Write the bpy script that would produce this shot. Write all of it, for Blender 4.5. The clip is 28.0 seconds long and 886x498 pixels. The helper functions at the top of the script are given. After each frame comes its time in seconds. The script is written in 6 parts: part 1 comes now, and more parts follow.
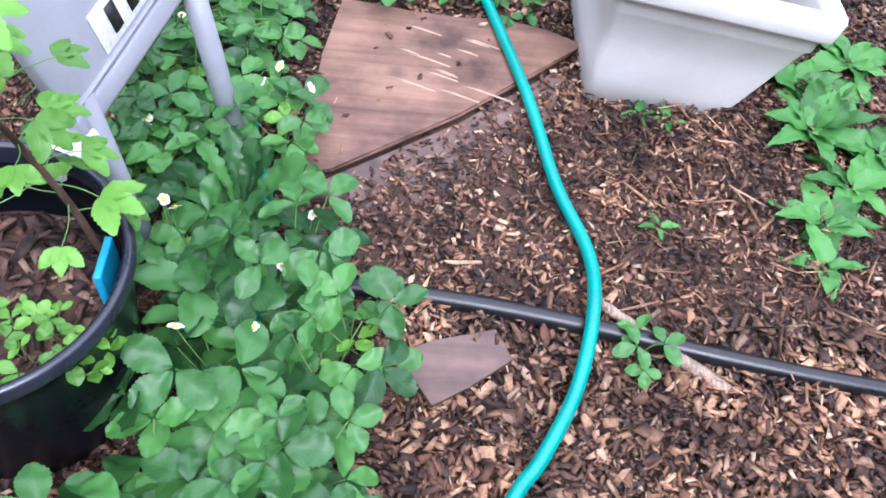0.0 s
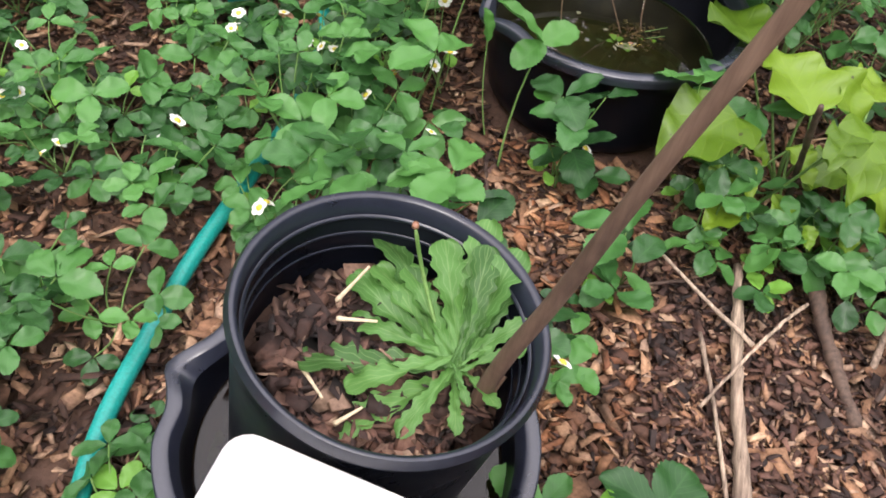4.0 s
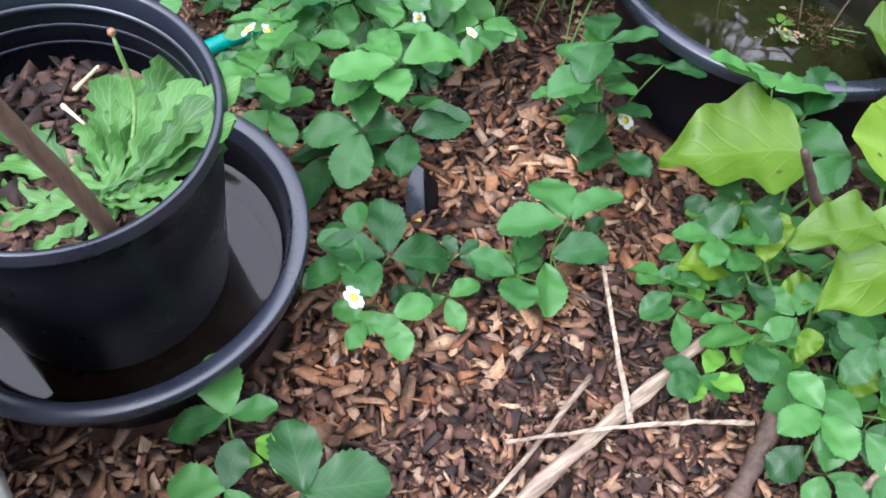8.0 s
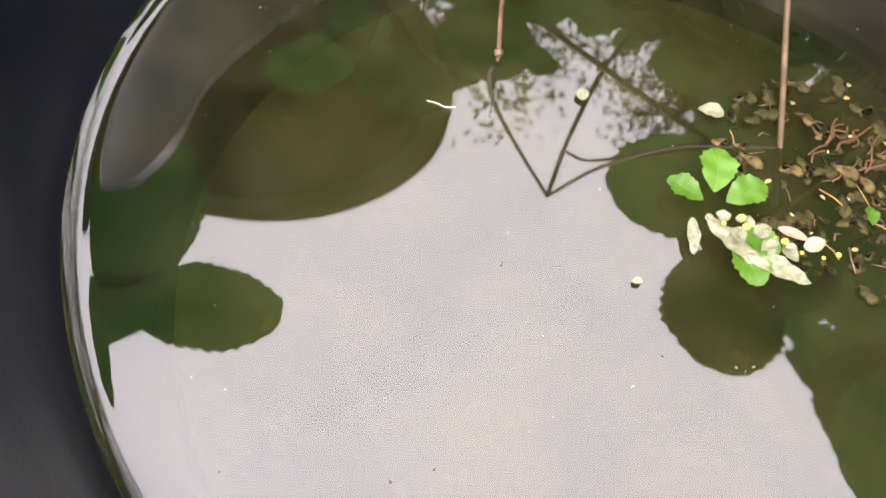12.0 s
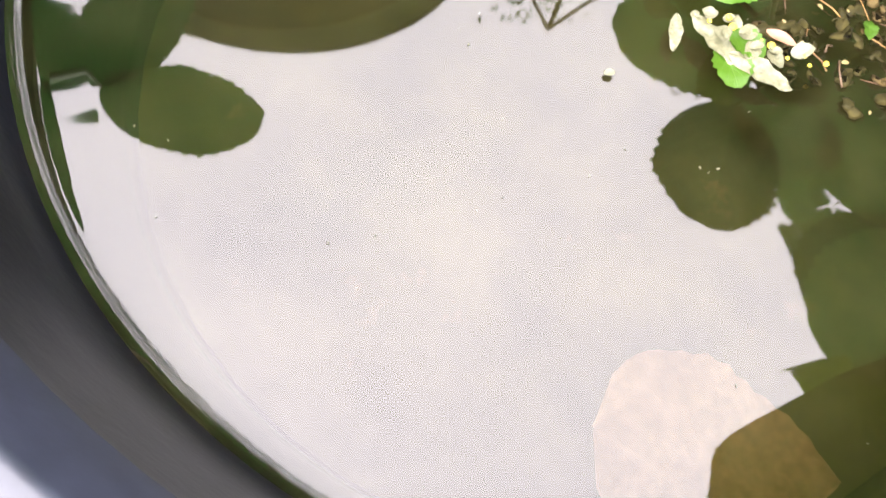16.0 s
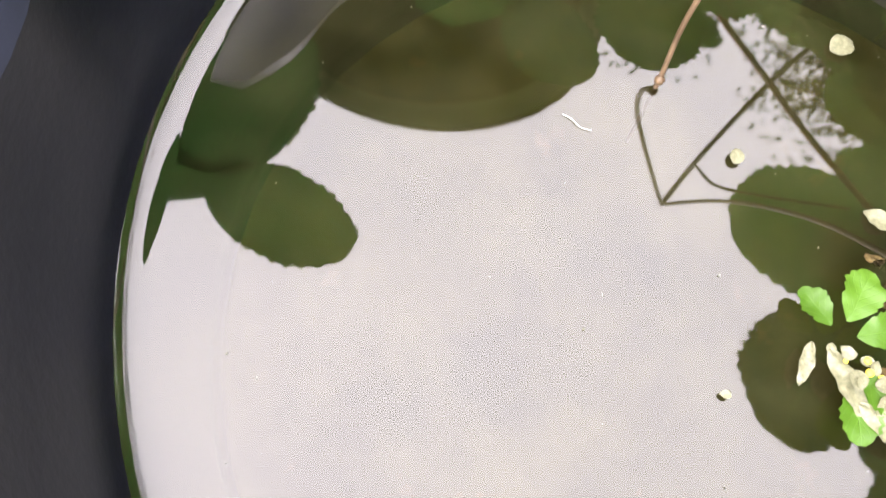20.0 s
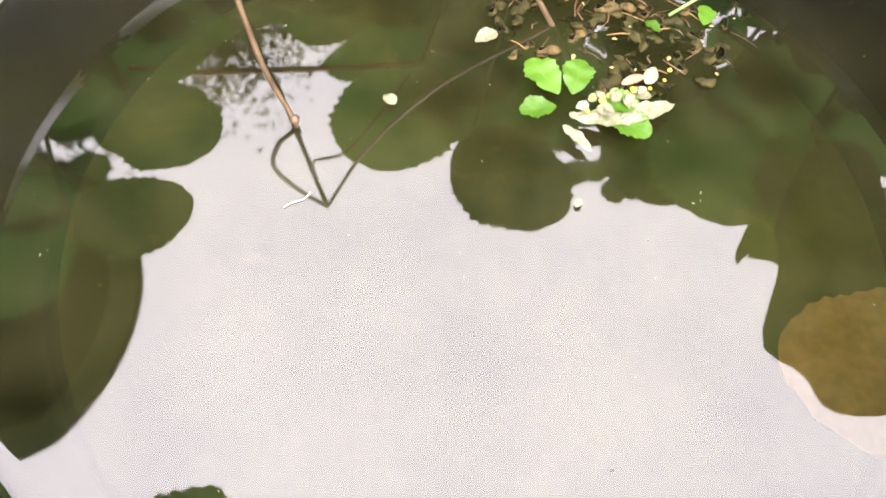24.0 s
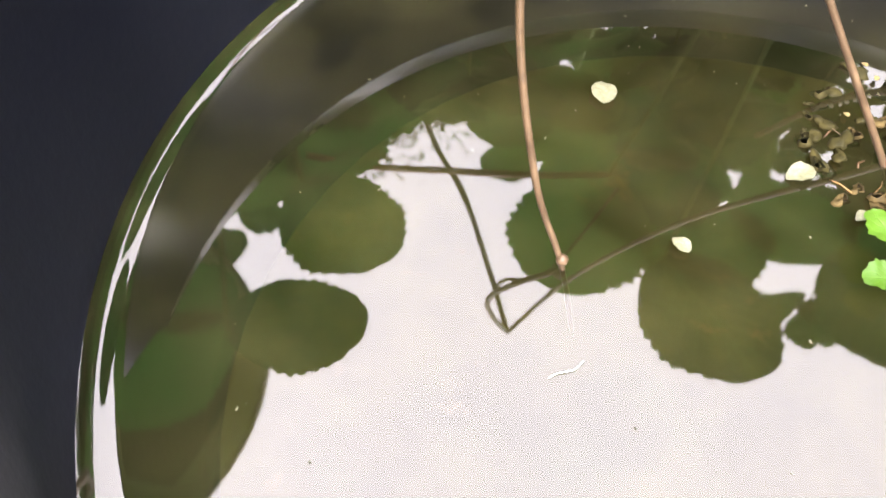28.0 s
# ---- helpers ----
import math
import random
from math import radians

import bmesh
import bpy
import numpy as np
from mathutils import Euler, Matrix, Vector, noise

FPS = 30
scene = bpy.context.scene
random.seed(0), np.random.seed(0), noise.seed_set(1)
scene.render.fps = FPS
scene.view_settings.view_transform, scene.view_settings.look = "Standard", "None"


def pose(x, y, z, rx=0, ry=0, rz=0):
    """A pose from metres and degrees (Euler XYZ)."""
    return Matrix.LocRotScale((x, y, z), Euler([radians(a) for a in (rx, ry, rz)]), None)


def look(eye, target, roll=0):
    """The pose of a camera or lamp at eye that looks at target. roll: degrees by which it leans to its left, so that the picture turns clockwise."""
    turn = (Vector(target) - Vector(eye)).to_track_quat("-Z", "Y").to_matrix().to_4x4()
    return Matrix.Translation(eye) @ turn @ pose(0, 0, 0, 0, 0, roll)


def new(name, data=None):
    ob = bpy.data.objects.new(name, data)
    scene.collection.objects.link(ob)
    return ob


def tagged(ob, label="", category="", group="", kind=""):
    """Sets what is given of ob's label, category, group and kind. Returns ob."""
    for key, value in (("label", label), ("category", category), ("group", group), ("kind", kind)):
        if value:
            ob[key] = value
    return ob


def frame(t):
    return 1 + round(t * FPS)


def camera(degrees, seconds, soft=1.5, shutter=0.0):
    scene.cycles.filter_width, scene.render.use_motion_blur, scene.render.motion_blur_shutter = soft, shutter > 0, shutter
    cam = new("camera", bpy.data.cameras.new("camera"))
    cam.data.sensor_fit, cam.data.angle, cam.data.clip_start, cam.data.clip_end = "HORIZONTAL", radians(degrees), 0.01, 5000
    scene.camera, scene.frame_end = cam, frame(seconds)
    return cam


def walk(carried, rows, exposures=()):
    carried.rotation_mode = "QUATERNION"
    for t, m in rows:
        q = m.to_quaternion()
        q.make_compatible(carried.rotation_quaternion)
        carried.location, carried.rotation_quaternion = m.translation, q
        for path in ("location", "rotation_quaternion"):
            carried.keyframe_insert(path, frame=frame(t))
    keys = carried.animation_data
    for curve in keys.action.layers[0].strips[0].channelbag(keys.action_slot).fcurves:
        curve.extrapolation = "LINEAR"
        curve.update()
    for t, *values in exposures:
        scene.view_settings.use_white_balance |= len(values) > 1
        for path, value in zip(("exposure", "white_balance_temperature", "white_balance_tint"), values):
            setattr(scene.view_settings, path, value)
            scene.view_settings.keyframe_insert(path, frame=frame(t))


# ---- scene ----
cam = camera(57.3, 28.0, soft=1.75)
PATH = [
    (0, (0.0807, -0.1464, 0.9038), (0.1277, 0.1450, 0.5002), 11.58),
    (0.5, (0.1113, 0.0103, 0.8814), (0.1436, 0.3134, 0.4851), 10.16),
    (1, (0.1286, 0.1873, 0.8577), (0.1593, 0.5003, 0.4691), 9.04),
    (1.5, (0.2233, 0.3523, 0.8499), (0.2263, 0.6678, 0.4621), 5.80),
    (2, (0.2855, 0.4467, 0.8781), (0.2608, 0.7672, 0.4951), 0.69),
    (2.5, (0.3630, 0.5236, 0.8319), (0.3629, 0.8494, 0.4527), 0.30),
    (3, (0.4232, 0.7059, 0.7774), (0.4536, 1.0406, 0.4072), 6.19),
    (3.5, (0.4682, 0.8466, 0.7339), (0.4571, 1.1817, 0.3631), 8.33),
    (5.5, (0.7939, 1.0675, 0.6563), (0.6228, 1.3213, 0.2610), 4.78),
    (6, (0.8600, 1.1319, 0.6697), (0.6652, 1.3523, 0.2654), 3.06),
    (6.5, (0.9212, 1.1501, 0.6549), (0.7047, 1.3330, 0.2430), 2.56),
    (7, (0.8905, 1.1370, 0.6466), (0.6638, 1.2876, 0.2272), 0.25),
    (7.5, (0.8800, 1.1582, 0.6553), (0.6492, 1.3110, 0.2390), -1.35),
    (8, (0.8753, 1.2295, 0.6389), (0.6513, 1.4007, 0.2260), 3.39),
    (8.5, (0.8602, 1.3713, 0.5996), (0.6261, 1.5503, 0.1956), 10.38),
    (9, (0.8712, 1.4551, 0.6005), (0.6309, 1.6087, 0.1898), 7.29),
    (9.5, (0.7843, 1.5345, 0.5621), (0.5423, 1.6943, 0.1547), 2.62),
    (10, (0.6365, 1.5762, 0.5378), (0.4082, 1.7797, 0.1423), 6.75),
    (10.5, (0.5732, 1.6474, 0.4446), (0.3824, 1.8877, 0.0499), -0.28),
    (11, (0.5579, 1.7231, 0.3529), (0.3982, 1.9247, -0.0759), 1.68),
    (11.5, (0.5676, 1.7255, 0.2937), (0.4166, 1.9449, -0.1295), 6.29),
    (12, (0.5505, 1.7720, 0.2568), (0.4049, 1.9736, -0.1770), 7.59),
    (12.5, (0.5344, 1.7845, 0.2084), (0.3902, 1.9920, -0.2230), 10.74),
    (14.5, (0.5504, 1.7761, 0.2139), (0.3967, 1.9828, -0.2146), 12.77),
    (15, (0.5420, 1.7855, 0.2256), (0.4216, 1.9569, -0.2284), 13.20),
    (16, (0.5749, 1.7687, 0.2412), (0.4706, 1.9199, -0.2238), 13.44),
    (16.5, (0.5785, 1.7636, 0.2579), (0.4654, 1.9242, -0.2019), 10.02),
    (17, (0.5486, 1.7804, 0.2620), (0.4430, 1.9681, -0.1893), 20.31),
    (18, (0.5171, 1.7902, 0.2605), (0.3699, 1.9057, -0.2032), 18.14),
    (19, (0.5312, 1.7881, 0.2596), (0.3971, 1.9055, -0.2076), 16.41),
    (20, (0.5218, 1.7954, 0.2527), (0.3913, 1.9216, -0.2132), 15.88),
    (21, (0.5240, 1.7840, 0.2218), (0.3992, 1.9567, -0.2305), 8.48),
    (21.5, (0.5225, 1.7844, 0.2125), (0.4115, 1.9931, -0.2281), 0.87),
    (22, (0.4957, 1.7887, 0.2181), (0.4579, 2.0264, -0.2201), 3.57),
    (22.5, (0.4910, 1.7822, 0.2314), (0.4855, 2.0164, -0.2103), 6.01),
    (24.5, (0.4595, 1.7716, 0.2598), (0.5098, 2.0259, -0.1678), 4.24),
    (25, (0.4377, 1.7958, 0.2349), (0.4810, 2.0774, -0.1760), 3.12),
    (25.5, (0.4378, 1.8093, 0.2254), (0.4599, 2.0987, -0.1818), 2.96),
    (26, (0.4517, 1.8163, 0.2178), (0.4685, 2.1075, -0.1884), 1.47),
    (26.5, (0.4649, 1.8259, 0.2158), (0.4824, 2.1192, -0.1888), 1.95),
    (27, (0.4623, 1.8277, 0.2147), (0.4788, 2.1232, -0.1883), 1.98),
    (27.5, (0.4456, 1.8161, 0.2214), (0.4451, 2.1107, -0.1826), 1.51),
    (28, (0.4378, 1.8148, 0.2232), (0.4274, 2.1030, -0.1852), 0.74),
]
EXPOSURES = [(0.0, 1.58, 5350, 17), (1.0, 1.05, 6600, 22), (2.0, 1.03, 6500, 17), (3.0, 1.18, 6500, 16), (5.5, 1.22, 6400, 10), (6.0, 1.22, 6400, 9), (7.0, 1.68, 5600, 13),
             (8.0, 1.60, 5550, 11), (9.0, 1.86, 4700, 14), (10.0, 1.64, 4850, 25), (11.0, 2.08, 6750, 22), (12.0, 2.56, 6500, 14), (14.5, 2.8, 6500, 14), (16.0, 2.88, 6500, 14),
             (18.0, 2.72, 6500, 14), (20.0, 2.74, 6500, 14), (22.0, 2.88, 6500, 13), (25.0, 3.0, 6500, 13), (26.0, 3.15, 6600, 14), (27.0, 3.18, 6600, 14), (28.0, 3.05, 6500, 14)]
walk(cam, [(t, look(e, g, r)) for t, e, g, r in PATH], EXPOSURES)

# ---- light: a bright overcast sky with a soft sun behind it ----
world = bpy.data.worlds.new("overcast_sky")
scene.world = world
world.use_nodes = True
wn = world.node_tree.nodes
wl = world.node_tree.links
sky = wn.new("ShaderNodeTexSky")
sky.sky_type = 'NISHITA'
sky.sun_disc = False
sky.sun_elevation = radians(58)
sky.sun_rotation = radians(200)
sky.dust_density = 6.0
sky.air_density = 1.6
# cloud deck: three times brighter overhead than at the horizon
coord = wn.new("ShaderNodeTexCoord")
sepw = wn.new("ShaderNodeSeparateXYZ")
wl.new(coord.outputs["Generated"], sepw.inputs[0])
deck = wn.new("ShaderNodeValToRGB")
deck.color_ramp.elements[0].color = (4.3, 4.25, 4.4, 1)
deck.color_ramp.elements[1].color = (13.3, 12.6, 12.75, 1)
wl.new(sepw.outputs[2], deck.inputs[0])
puff = wn.new("ShaderNodeTexNoise")
puff.inputs["Scale"].default_value = 2.2
puff.inputs["Detail"].default_value = 3.0
wl.new(coord.outputs["Generated"], puff.inputs["Vector"])
soft = wn.new("ShaderNodeValToRGB")
soft.color_ramp.elements[0].color = (0.86, 0.86, 0.88, 1)
soft.color_ramp.elements[1].color = (1.1, 1.09, 1.08, 1)
wl.new(puff.outputs[0], soft.inputs[0])
patch = wn.new("ShaderNodeMixRGB")
patch.blend_type = 'MULTIPLY'
patch.inputs[0].default_value = 1.0
wl.new(deck.outputs[0], patch.inputs[1])
wl.new(soft.outputs[0], patch.inputs[2])
cloud = wn.new("ShaderNodeMixRGB")
cloud.inputs[0].default_value = 0.85
wl.new(sky.outputs[0], cloud.inputs[1])
wl.new(patch.outputs[0], cloud.inputs[2])
wl.new(cloud.outputs[0], wn["Background"].inputs[0])
wn["Background"].inputs[1].default_value = 0.12
sun_data = bpy.data.lights.new("sun", 'SUN')
sun_data.energy = 1.1
sun_data.angle = radians(25)
sun_data.color = (1.0, 0.96, 0.9)
sun = new("sun", sun_data)
sun.matrix_world = look((1.5, -2.5, 6.0), (0.4, 1.5, 0.0))

# ---- materials ----


def nodes_of(name):
    m = bpy.data.materials.new(name)
    m.use_nodes = True
    nt = m.node_tree
    return m, nt, nt.nodes, nt.links, nt.nodes["Principled BSDF"]


def ramp(n, stops):
    r = n.new("ShaderNodeValToRGB")
    els = r.color_ramp.elements
    while len(els) < len(stops):
        els.new(0.5)
    for el, (p, c) in zip(els, stops):
        el.position = p
        el.color = (*c, 1)
    return r


def noise_tex(n, l, scale, detail=4.0, rough=0.6, coords="Object"):
    tc = n.new("ShaderNodeTexCoord")
    t = n.new("ShaderNodeTexNoise")
    t.inputs["Scale"].default_value = scale
    t.inputs["Detail"].default_value = detail
    t.inputs["Roughness"].default_value = rough
    l.new(tc.outputs[coords], t.inputs["Vector"])
    return t


def bump(n, l, source, strength, distance, bsdf):
    b = n.new("ShaderNodeBump")
    b.inputs["Strength"].default_value = strength
    b.inputs["Distance"].default_value = distance
    l.new(source, b.inputs["Height"])
    l.new(b.outputs[0], bsdf.inputs["Normal"])
    return b


def mix(n, l, a, b, fac, mode='MIX'):
    m = n.new("ShaderNodeMixRGB")
    m.blend_type = mode
    for i, v in ((1, a), (2, b)):
        if isinstance(v, tuple):
            m.inputs[i].default_value = (*v, 1)
        else:
            l.new(v, m.inputs[i])
    if isinstance(fac, (int, float)):
        m.inputs[0].default_value = fac
    else:
        l.new(fac, m.inputs[0])
    return m.outputs[0]


def mottled(name, c1, c2, scale=30.0, rough=0.6, bump_d=0.001, fine=200.0, metal=0.0, dirt=None, spec=0.5, grain=(0.72, 1.1)):
    """Two-scale mottled surface: broad stains and fine grain."""
    m, nt, n, l, b = nodes_of(name)
    t1 = noise_tex(n, l, scale)
    t2 = noise_tex(n, l, fine, 3.0)
    r = ramp(n, [(0.3, c1), (0.7, c2)])
    l.new(t1.outputs[0], r.inputs[0])
    col = r.outputs[0]
    r2 = ramp(n, [(0.25, (grain[0],) * 3), (0.7, (grain[1],) * 3)])
    l.new(t2.outputs[0], r2.inputs[0])
    col = mix(n, l, col, r2.outputs[0], 1.0, 'MULTIPLY')
    if dirt:
        t3 = noise_tex(n, l, dirt[1], 6.0, 0.7)
        r3 = ramp(n, [(dirt[2], (0, 0, 0)), (dirt[2] + 0.15, (1, 1, 1))])
        l.new(t3.outputs[0], r3.inputs[0])
        col = mix(n, l, col, dirt[0], r3.outputs[0])
    l.new(col, b.inputs["Base Color"])
    rr = ramp(n, [(0.3, (rough * 0.8,) * 3), (0.7, (min(1, rough * 1.2),) * 3)])
    l.new(t1.outputs[0], rr.inputs[0])
    l.new(rr.outputs[0], b.inputs["Roughness"])
    b.inputs["Metallic"].default_value = metal
    b.inputs["Specular IOR Level"].default_value = spec
    if bump_d:
        bump(n, l, t2.outputs[0], 0.6, bump_d, b)
    return m


def leaf_mat(name, dark, light, vein, gloss=0.42, veins=9.0, spots=None, show=0.20, relief_d=0.0005):
    """Leaf: colour per leaf, feathered veins from the midrib, a little light through it."""
    m, nt, n, l, b = nodes_of(name)
    info = n.new("ShaderNodeObjectInfo")
    mid = tuple(d * 0.62 + g * 0.38 for d, g in zip(dark, light))
    r = ramp(n, [(0.05, tuple(0.5 * c for c in dark)), (0.5, mid), (1.0, light)])
    t = noise_tex(n, l, 45.0, 3.0)
    add = n.new("ShaderNodeMath")
    add.operation = 'MULTIPLY_ADD'
    add.inputs[1].default_value = 0.72
    l.new(info.outputs["Random"], add.inputs[0])
    sub = n.new("ShaderNodeMath")
    sub.operation = 'MULTIPLY'
    sub.inputs[1].default_value = 0.36
    l.new(t.outputs[0], sub.inputs[0])
    l.new(sub.outputs[0], add.inputs[2])
    l.new(add.outputs[0], r.inputs[0])
    uv = n.new("ShaderNodeUVMap")
    uv.uv_map = "leaf"
    sep = n.new("ShaderNodeSeparateXYZ")
    l.new(uv.outputs[0], sep.inputs[0])
    ab = n.new("ShaderNodeMath")
    ab.operation = 'ABSOLUTE'
    l.new(sep.outputs[0], ab.inputs[0])
    slant = n.new("ShaderNodeMath")
    slant.operation = 'MULTIPLY_ADD'
    slant.inputs[1].default_value = -0.45
    l.new(ab.outputs[0], slant.inputs[0])
    l.new(sep.outputs[1], slant.inputs[2])
    fr = n.new("ShaderNodeMath")
    fr.operation = 'MULTIPLY'
    fr.inputs[1].default_value = veins
    l.new(slant.outputs[0], fr.inputs[0])
    pp = n.new("ShaderNodeMath")
    pp.operation = 'PINGPONG'
    pp.inputs[1].default_value = 0.5
    l.new(fr.outputs[0], pp.inputs[0])
    rv = ramp(n, [(0.0, (1, 1, 1)), (0.10, (0, 0, 0))])
    l.new(pp.outputs[0], rv.inputs[0])
    rm = ramp(n, [(0.0, (1, 1, 1)), (0.07, (0, 0, 0))])
    l.new(ab.outputs[0], rm.inputs[0])
    vmask = mix(n, l, rv.outputs[0], rm.outputs[0], 1.0, 'LIGHTEN')
    half = n.new("ShaderNodeMath")
    half.operation = 'MULTIPLY'
    half.inputs[1].default_value = show
    l.new(vmask, half.inputs[0])
    col = mix(n, l, r.outputs[0], vein, half.outputs[0])
    if spots:
        v = n.new("ShaderNodeTexVoronoi")
        v.inputs["Scale"].default_value = spots[1]
        tc = n.new("ShaderNodeTexCoord")
        l.new(tc.outputs["Object"], v.inputs["Vector"])
        rs = ramp(n, [(spots[2] * 0.7, (1, 1, 1)), (spots[2], (0, 0, 0))])
        l.new(v.outputs["Distance"], rs.inputs[0])
        col = mix(n, l, col, spots[0], rs.outputs[0])
    l.new(col, b.inputs["Base Color"])
    b.inputs["Roughness"].default_value = gloss
    b.inputs["Specular IOR Level"].default_value = 0.45
    inv = n.new("ShaderNodeMath")
    inv.operation = 'SUBTRACT'
    inv.inputs[0].default_value = 1.0
    l.new(vmask, inv.inputs[1])
    wrinkle = noise_tex(n, l, 130.0, 3.0)
    relief = n.new("ShaderNodeMath")
    relief.operation = 'MULTIPLY_ADD'
    relief.inputs[1].default_value = 0.8
    l.new(wrinkle.outputs[0], relief.inputs[0])
    l.new(inv.outputs[0], relief.inputs[2])
    bump(n, l, relief.outputs[0], 0.22, relief_d, b)
    tr = n.new("ShaderNodeBsdfTranslucent")
    l.new(col, tr.inputs[0])
    ms = n.new("ShaderNodeMixShader")
    ms.inputs[0].default_value = 0.28
    l.new(b.outputs[0], ms.inputs[1])
    l.new(tr.outputs[0], ms.inputs[2])
    l.new(ms.outputs[0], n["Material Output"].inputs[0])
    return m


def chip_mat(name, stops, rough=0.8):
    m, nt, n, l, b = nodes_of(name)
    g = n.new("ShaderNodeNewGeometry")
    r = ramp(n, stops)
    l.new(g.outputs["Random Per Island"], r.inputs[0])
    t = noise_tex(n, l, 260.0, 4.0)
    r2 = ramp(n, [(0.3, (0.55, 0.52, 0.5)), (0.65, (1.1, 1.1, 1.1))])
    l.new(t.outputs[0], r2.inputs[0])
    t3 = noise_tex(n, l, 9.0, 3.0)
    r3 = ramp(n, [(0.38, (0.34, 0.32, 0.33)), (0.60, (1.08, 1.06, 1.04))])
    l.new(t3.outputs[0], r3.inputs[0])
    col = mix(n, l, r.outputs[0], r2.outputs[0], 1.0, 'MULTIPLY')
    col = mix(n, l, col, r3.outputs[0], 1.0, 'MULTIPLY')
    l.new(col, b.inputs["Base Color"])
    b.inputs["Roughness"].default_value = rough
    bump(n, l, t.outputs[0], 0.5, 0.001, b)
    return m


def wood_mat(name, c1, c2, scale, axis=0, rough=0.75, knots=None):
    """Weathered wood with grain along one axis of the object."""
    m, nt, n, l, b = nodes_of(name)
    tc = n.new("ShaderNodeTexCoord")
    mp = n.new("ShaderNodeMapping")
    sc = [scale, scale, scale]
    sc[axis] = scale * 0.06
    mp.inputs["Scale"].default_value = sc
    l.new(tc.outputs["Object"], mp.inputs[0])
    t = n.new("ShaderNodeTexNoise")
    t.inputs["Scale"].default_value = 1.0
    t.inputs["Detail"].default_value = 6.0
    t.inputs["Roughness"].default_value = 0.65
    l.new(mp.outputs[0], t.inputs["Vector"])
    r = ramp(n, [(0.3, c1), (0.7, c2)])
    l.new(t.outputs[0], r.inputs[0])
    col = r.outputs[0]
    t2 = noise_tex(n, l, 7.0, 5.0)
    r2 = ramp(n, [(0.34, (0.34, 0.30, 0.30)), (0.45, (0.76, 0.71, 0.70)), (0.60, (1.18, 1.15, 1.12))])
    l.new(t2.outputs[0], r2.inputs[0])
    col = mix(n, l, col, r2.outputs[0], 1.0, 'MULTIPLY')
    if knots:
        v = n.new("ShaderNodeTexVoronoi")
        v.inputs["Scale"].default_value = knots[1]
        l.new(tc.outputs["Object"], v.inputs["Vector"])
        rk = ramp(n, [(0.03, (1, 1, 1)), (0.16, (0, 0, 0))])
        l.new(v.outputs["Distance"], rk.inputs[0])
        col = mix(n, l, col, knots[0], rk.outputs[0])
    l.new(col, b.inputs["Base Color"])
    b.inputs["Roughness"].default_value = rough
    bump(n, l, t.outputs[0], 0.5, 0.0015, b)
    return m


def water_mat(name, tint, murk, share, ior):
    """Still murky water: a Fresnel mirror over a tinted body with suspended matter."""
    m, nt, n, l, b = nodes_of(name)
    n.remove(b)
    fr = n.new("ShaderNodeFresnel")
    fr.inputs[0].default_value = ior
    tr = n.new("ShaderNodeBsdfTransparent")
    tr.inputs[0].default_value = (*tint, 1)
    df = n.new("ShaderNodeBsdfDiffuse")
    t = noise_tex(n, l, 38.0, 6.0)
    r = ramp(n, [(0.36, tuple(0.42 * c for c in murk)), (0.66, tuple(1.75 * c for c in murk))])
    l.new(t.outputs[0], r.inputs[0])
    l.new(r.outputs[0], df.inputs[0])
    body = n.new("ShaderNodeMixShader")
    body.inputs[0].default_value = share
    l.new(tr.outputs[0], body.inputs[1])
    l.new(df.outputs[0], body.inputs[2])
    gl = n.new("ShaderNodeBsdfGlossy")
    gl.inputs["Roughness"].default_value = 0.03
    gl.inputs["Color"].default_value = (1, 1, 1, 1)
    ms = n.new("ShaderNodeMixShader")
    l.new(fr.outputs[0], ms.inputs[0])
    l.new(body.outputs[0], ms.inputs[1])
    l.new(gl.outputs[0], ms.inputs[2])
    l.new(ms.outputs[0], n["Material Output"].inputs[0])
    return m


M_SOIL = mottled("mulched_soil", (0.050, 0.027, 0.019), (0.110, 0.060, 0.040), 14.0, 0.95, 0.004, 160.0)
M_MULCH = chip_mat("wood_chip_mulch", [(0.0, (0.045, 0.020, 0.014)), (0.20, (0.080, 0.037, 0.022)), (0.42, (0.165, 0.077, 0.043)),
                                       (0.64, (0.27, 0.140, 0.074)), (0.84, (0.41, 0.245, 0.145)), (1.0, (0.58, 0.40, 0.265))])
M_ORANGE = chip_mat("orange_wood_chips", [(0.0, (0.16, 0.062, 0.028)), (0.4, (0.36, 0.155, 0.070)), (0.8, (0.52, 0.27, 0.135)), (1.0, (0.66, 0.43, 0.27))])
M_CHIP = chip_mat("pale_wood_chips", [(0.0, (0.13, 0.065, 0.038)), (0.4, (0.30, 0.16, 0.085)), (0.8, (0.44, 0.26, 0.15)), (1.0, (0.58, 0.40, 0.26))])
M_MULCH_OLD = chip_mat("trodden_mulch", [(0.0, (0.032, 0.018, 0.014)), (0.36, (0.086, 0.044, 0.031)), (0.60, (0.17, 0.085, 0.053)),
                                         (0.78, (0.32, 0.172, 0.103)), (0.92, (0.46, 0.29, 0.18)), (1.0, (0.62, 0.46, 0.32))])
# much darker than M_SOIL, for the soil deep in the leaning pot
M_DARKSOIL = mottled("near_black_soil", (0.010, 0.007, 0.005), (0.028, 0.018, 0.013), 22.0, 0.9, 0.003, 180.0)
M_POTMULCH = chip_mat("dark_bark", [(0.0, (0.02, 0.011, 0.009)), (0.5, (0.085, 0.038, 0.026)), (0.8, (0.19, 0.10, 0.068)), (1.0, (0.42, 0.29, 0.2))])
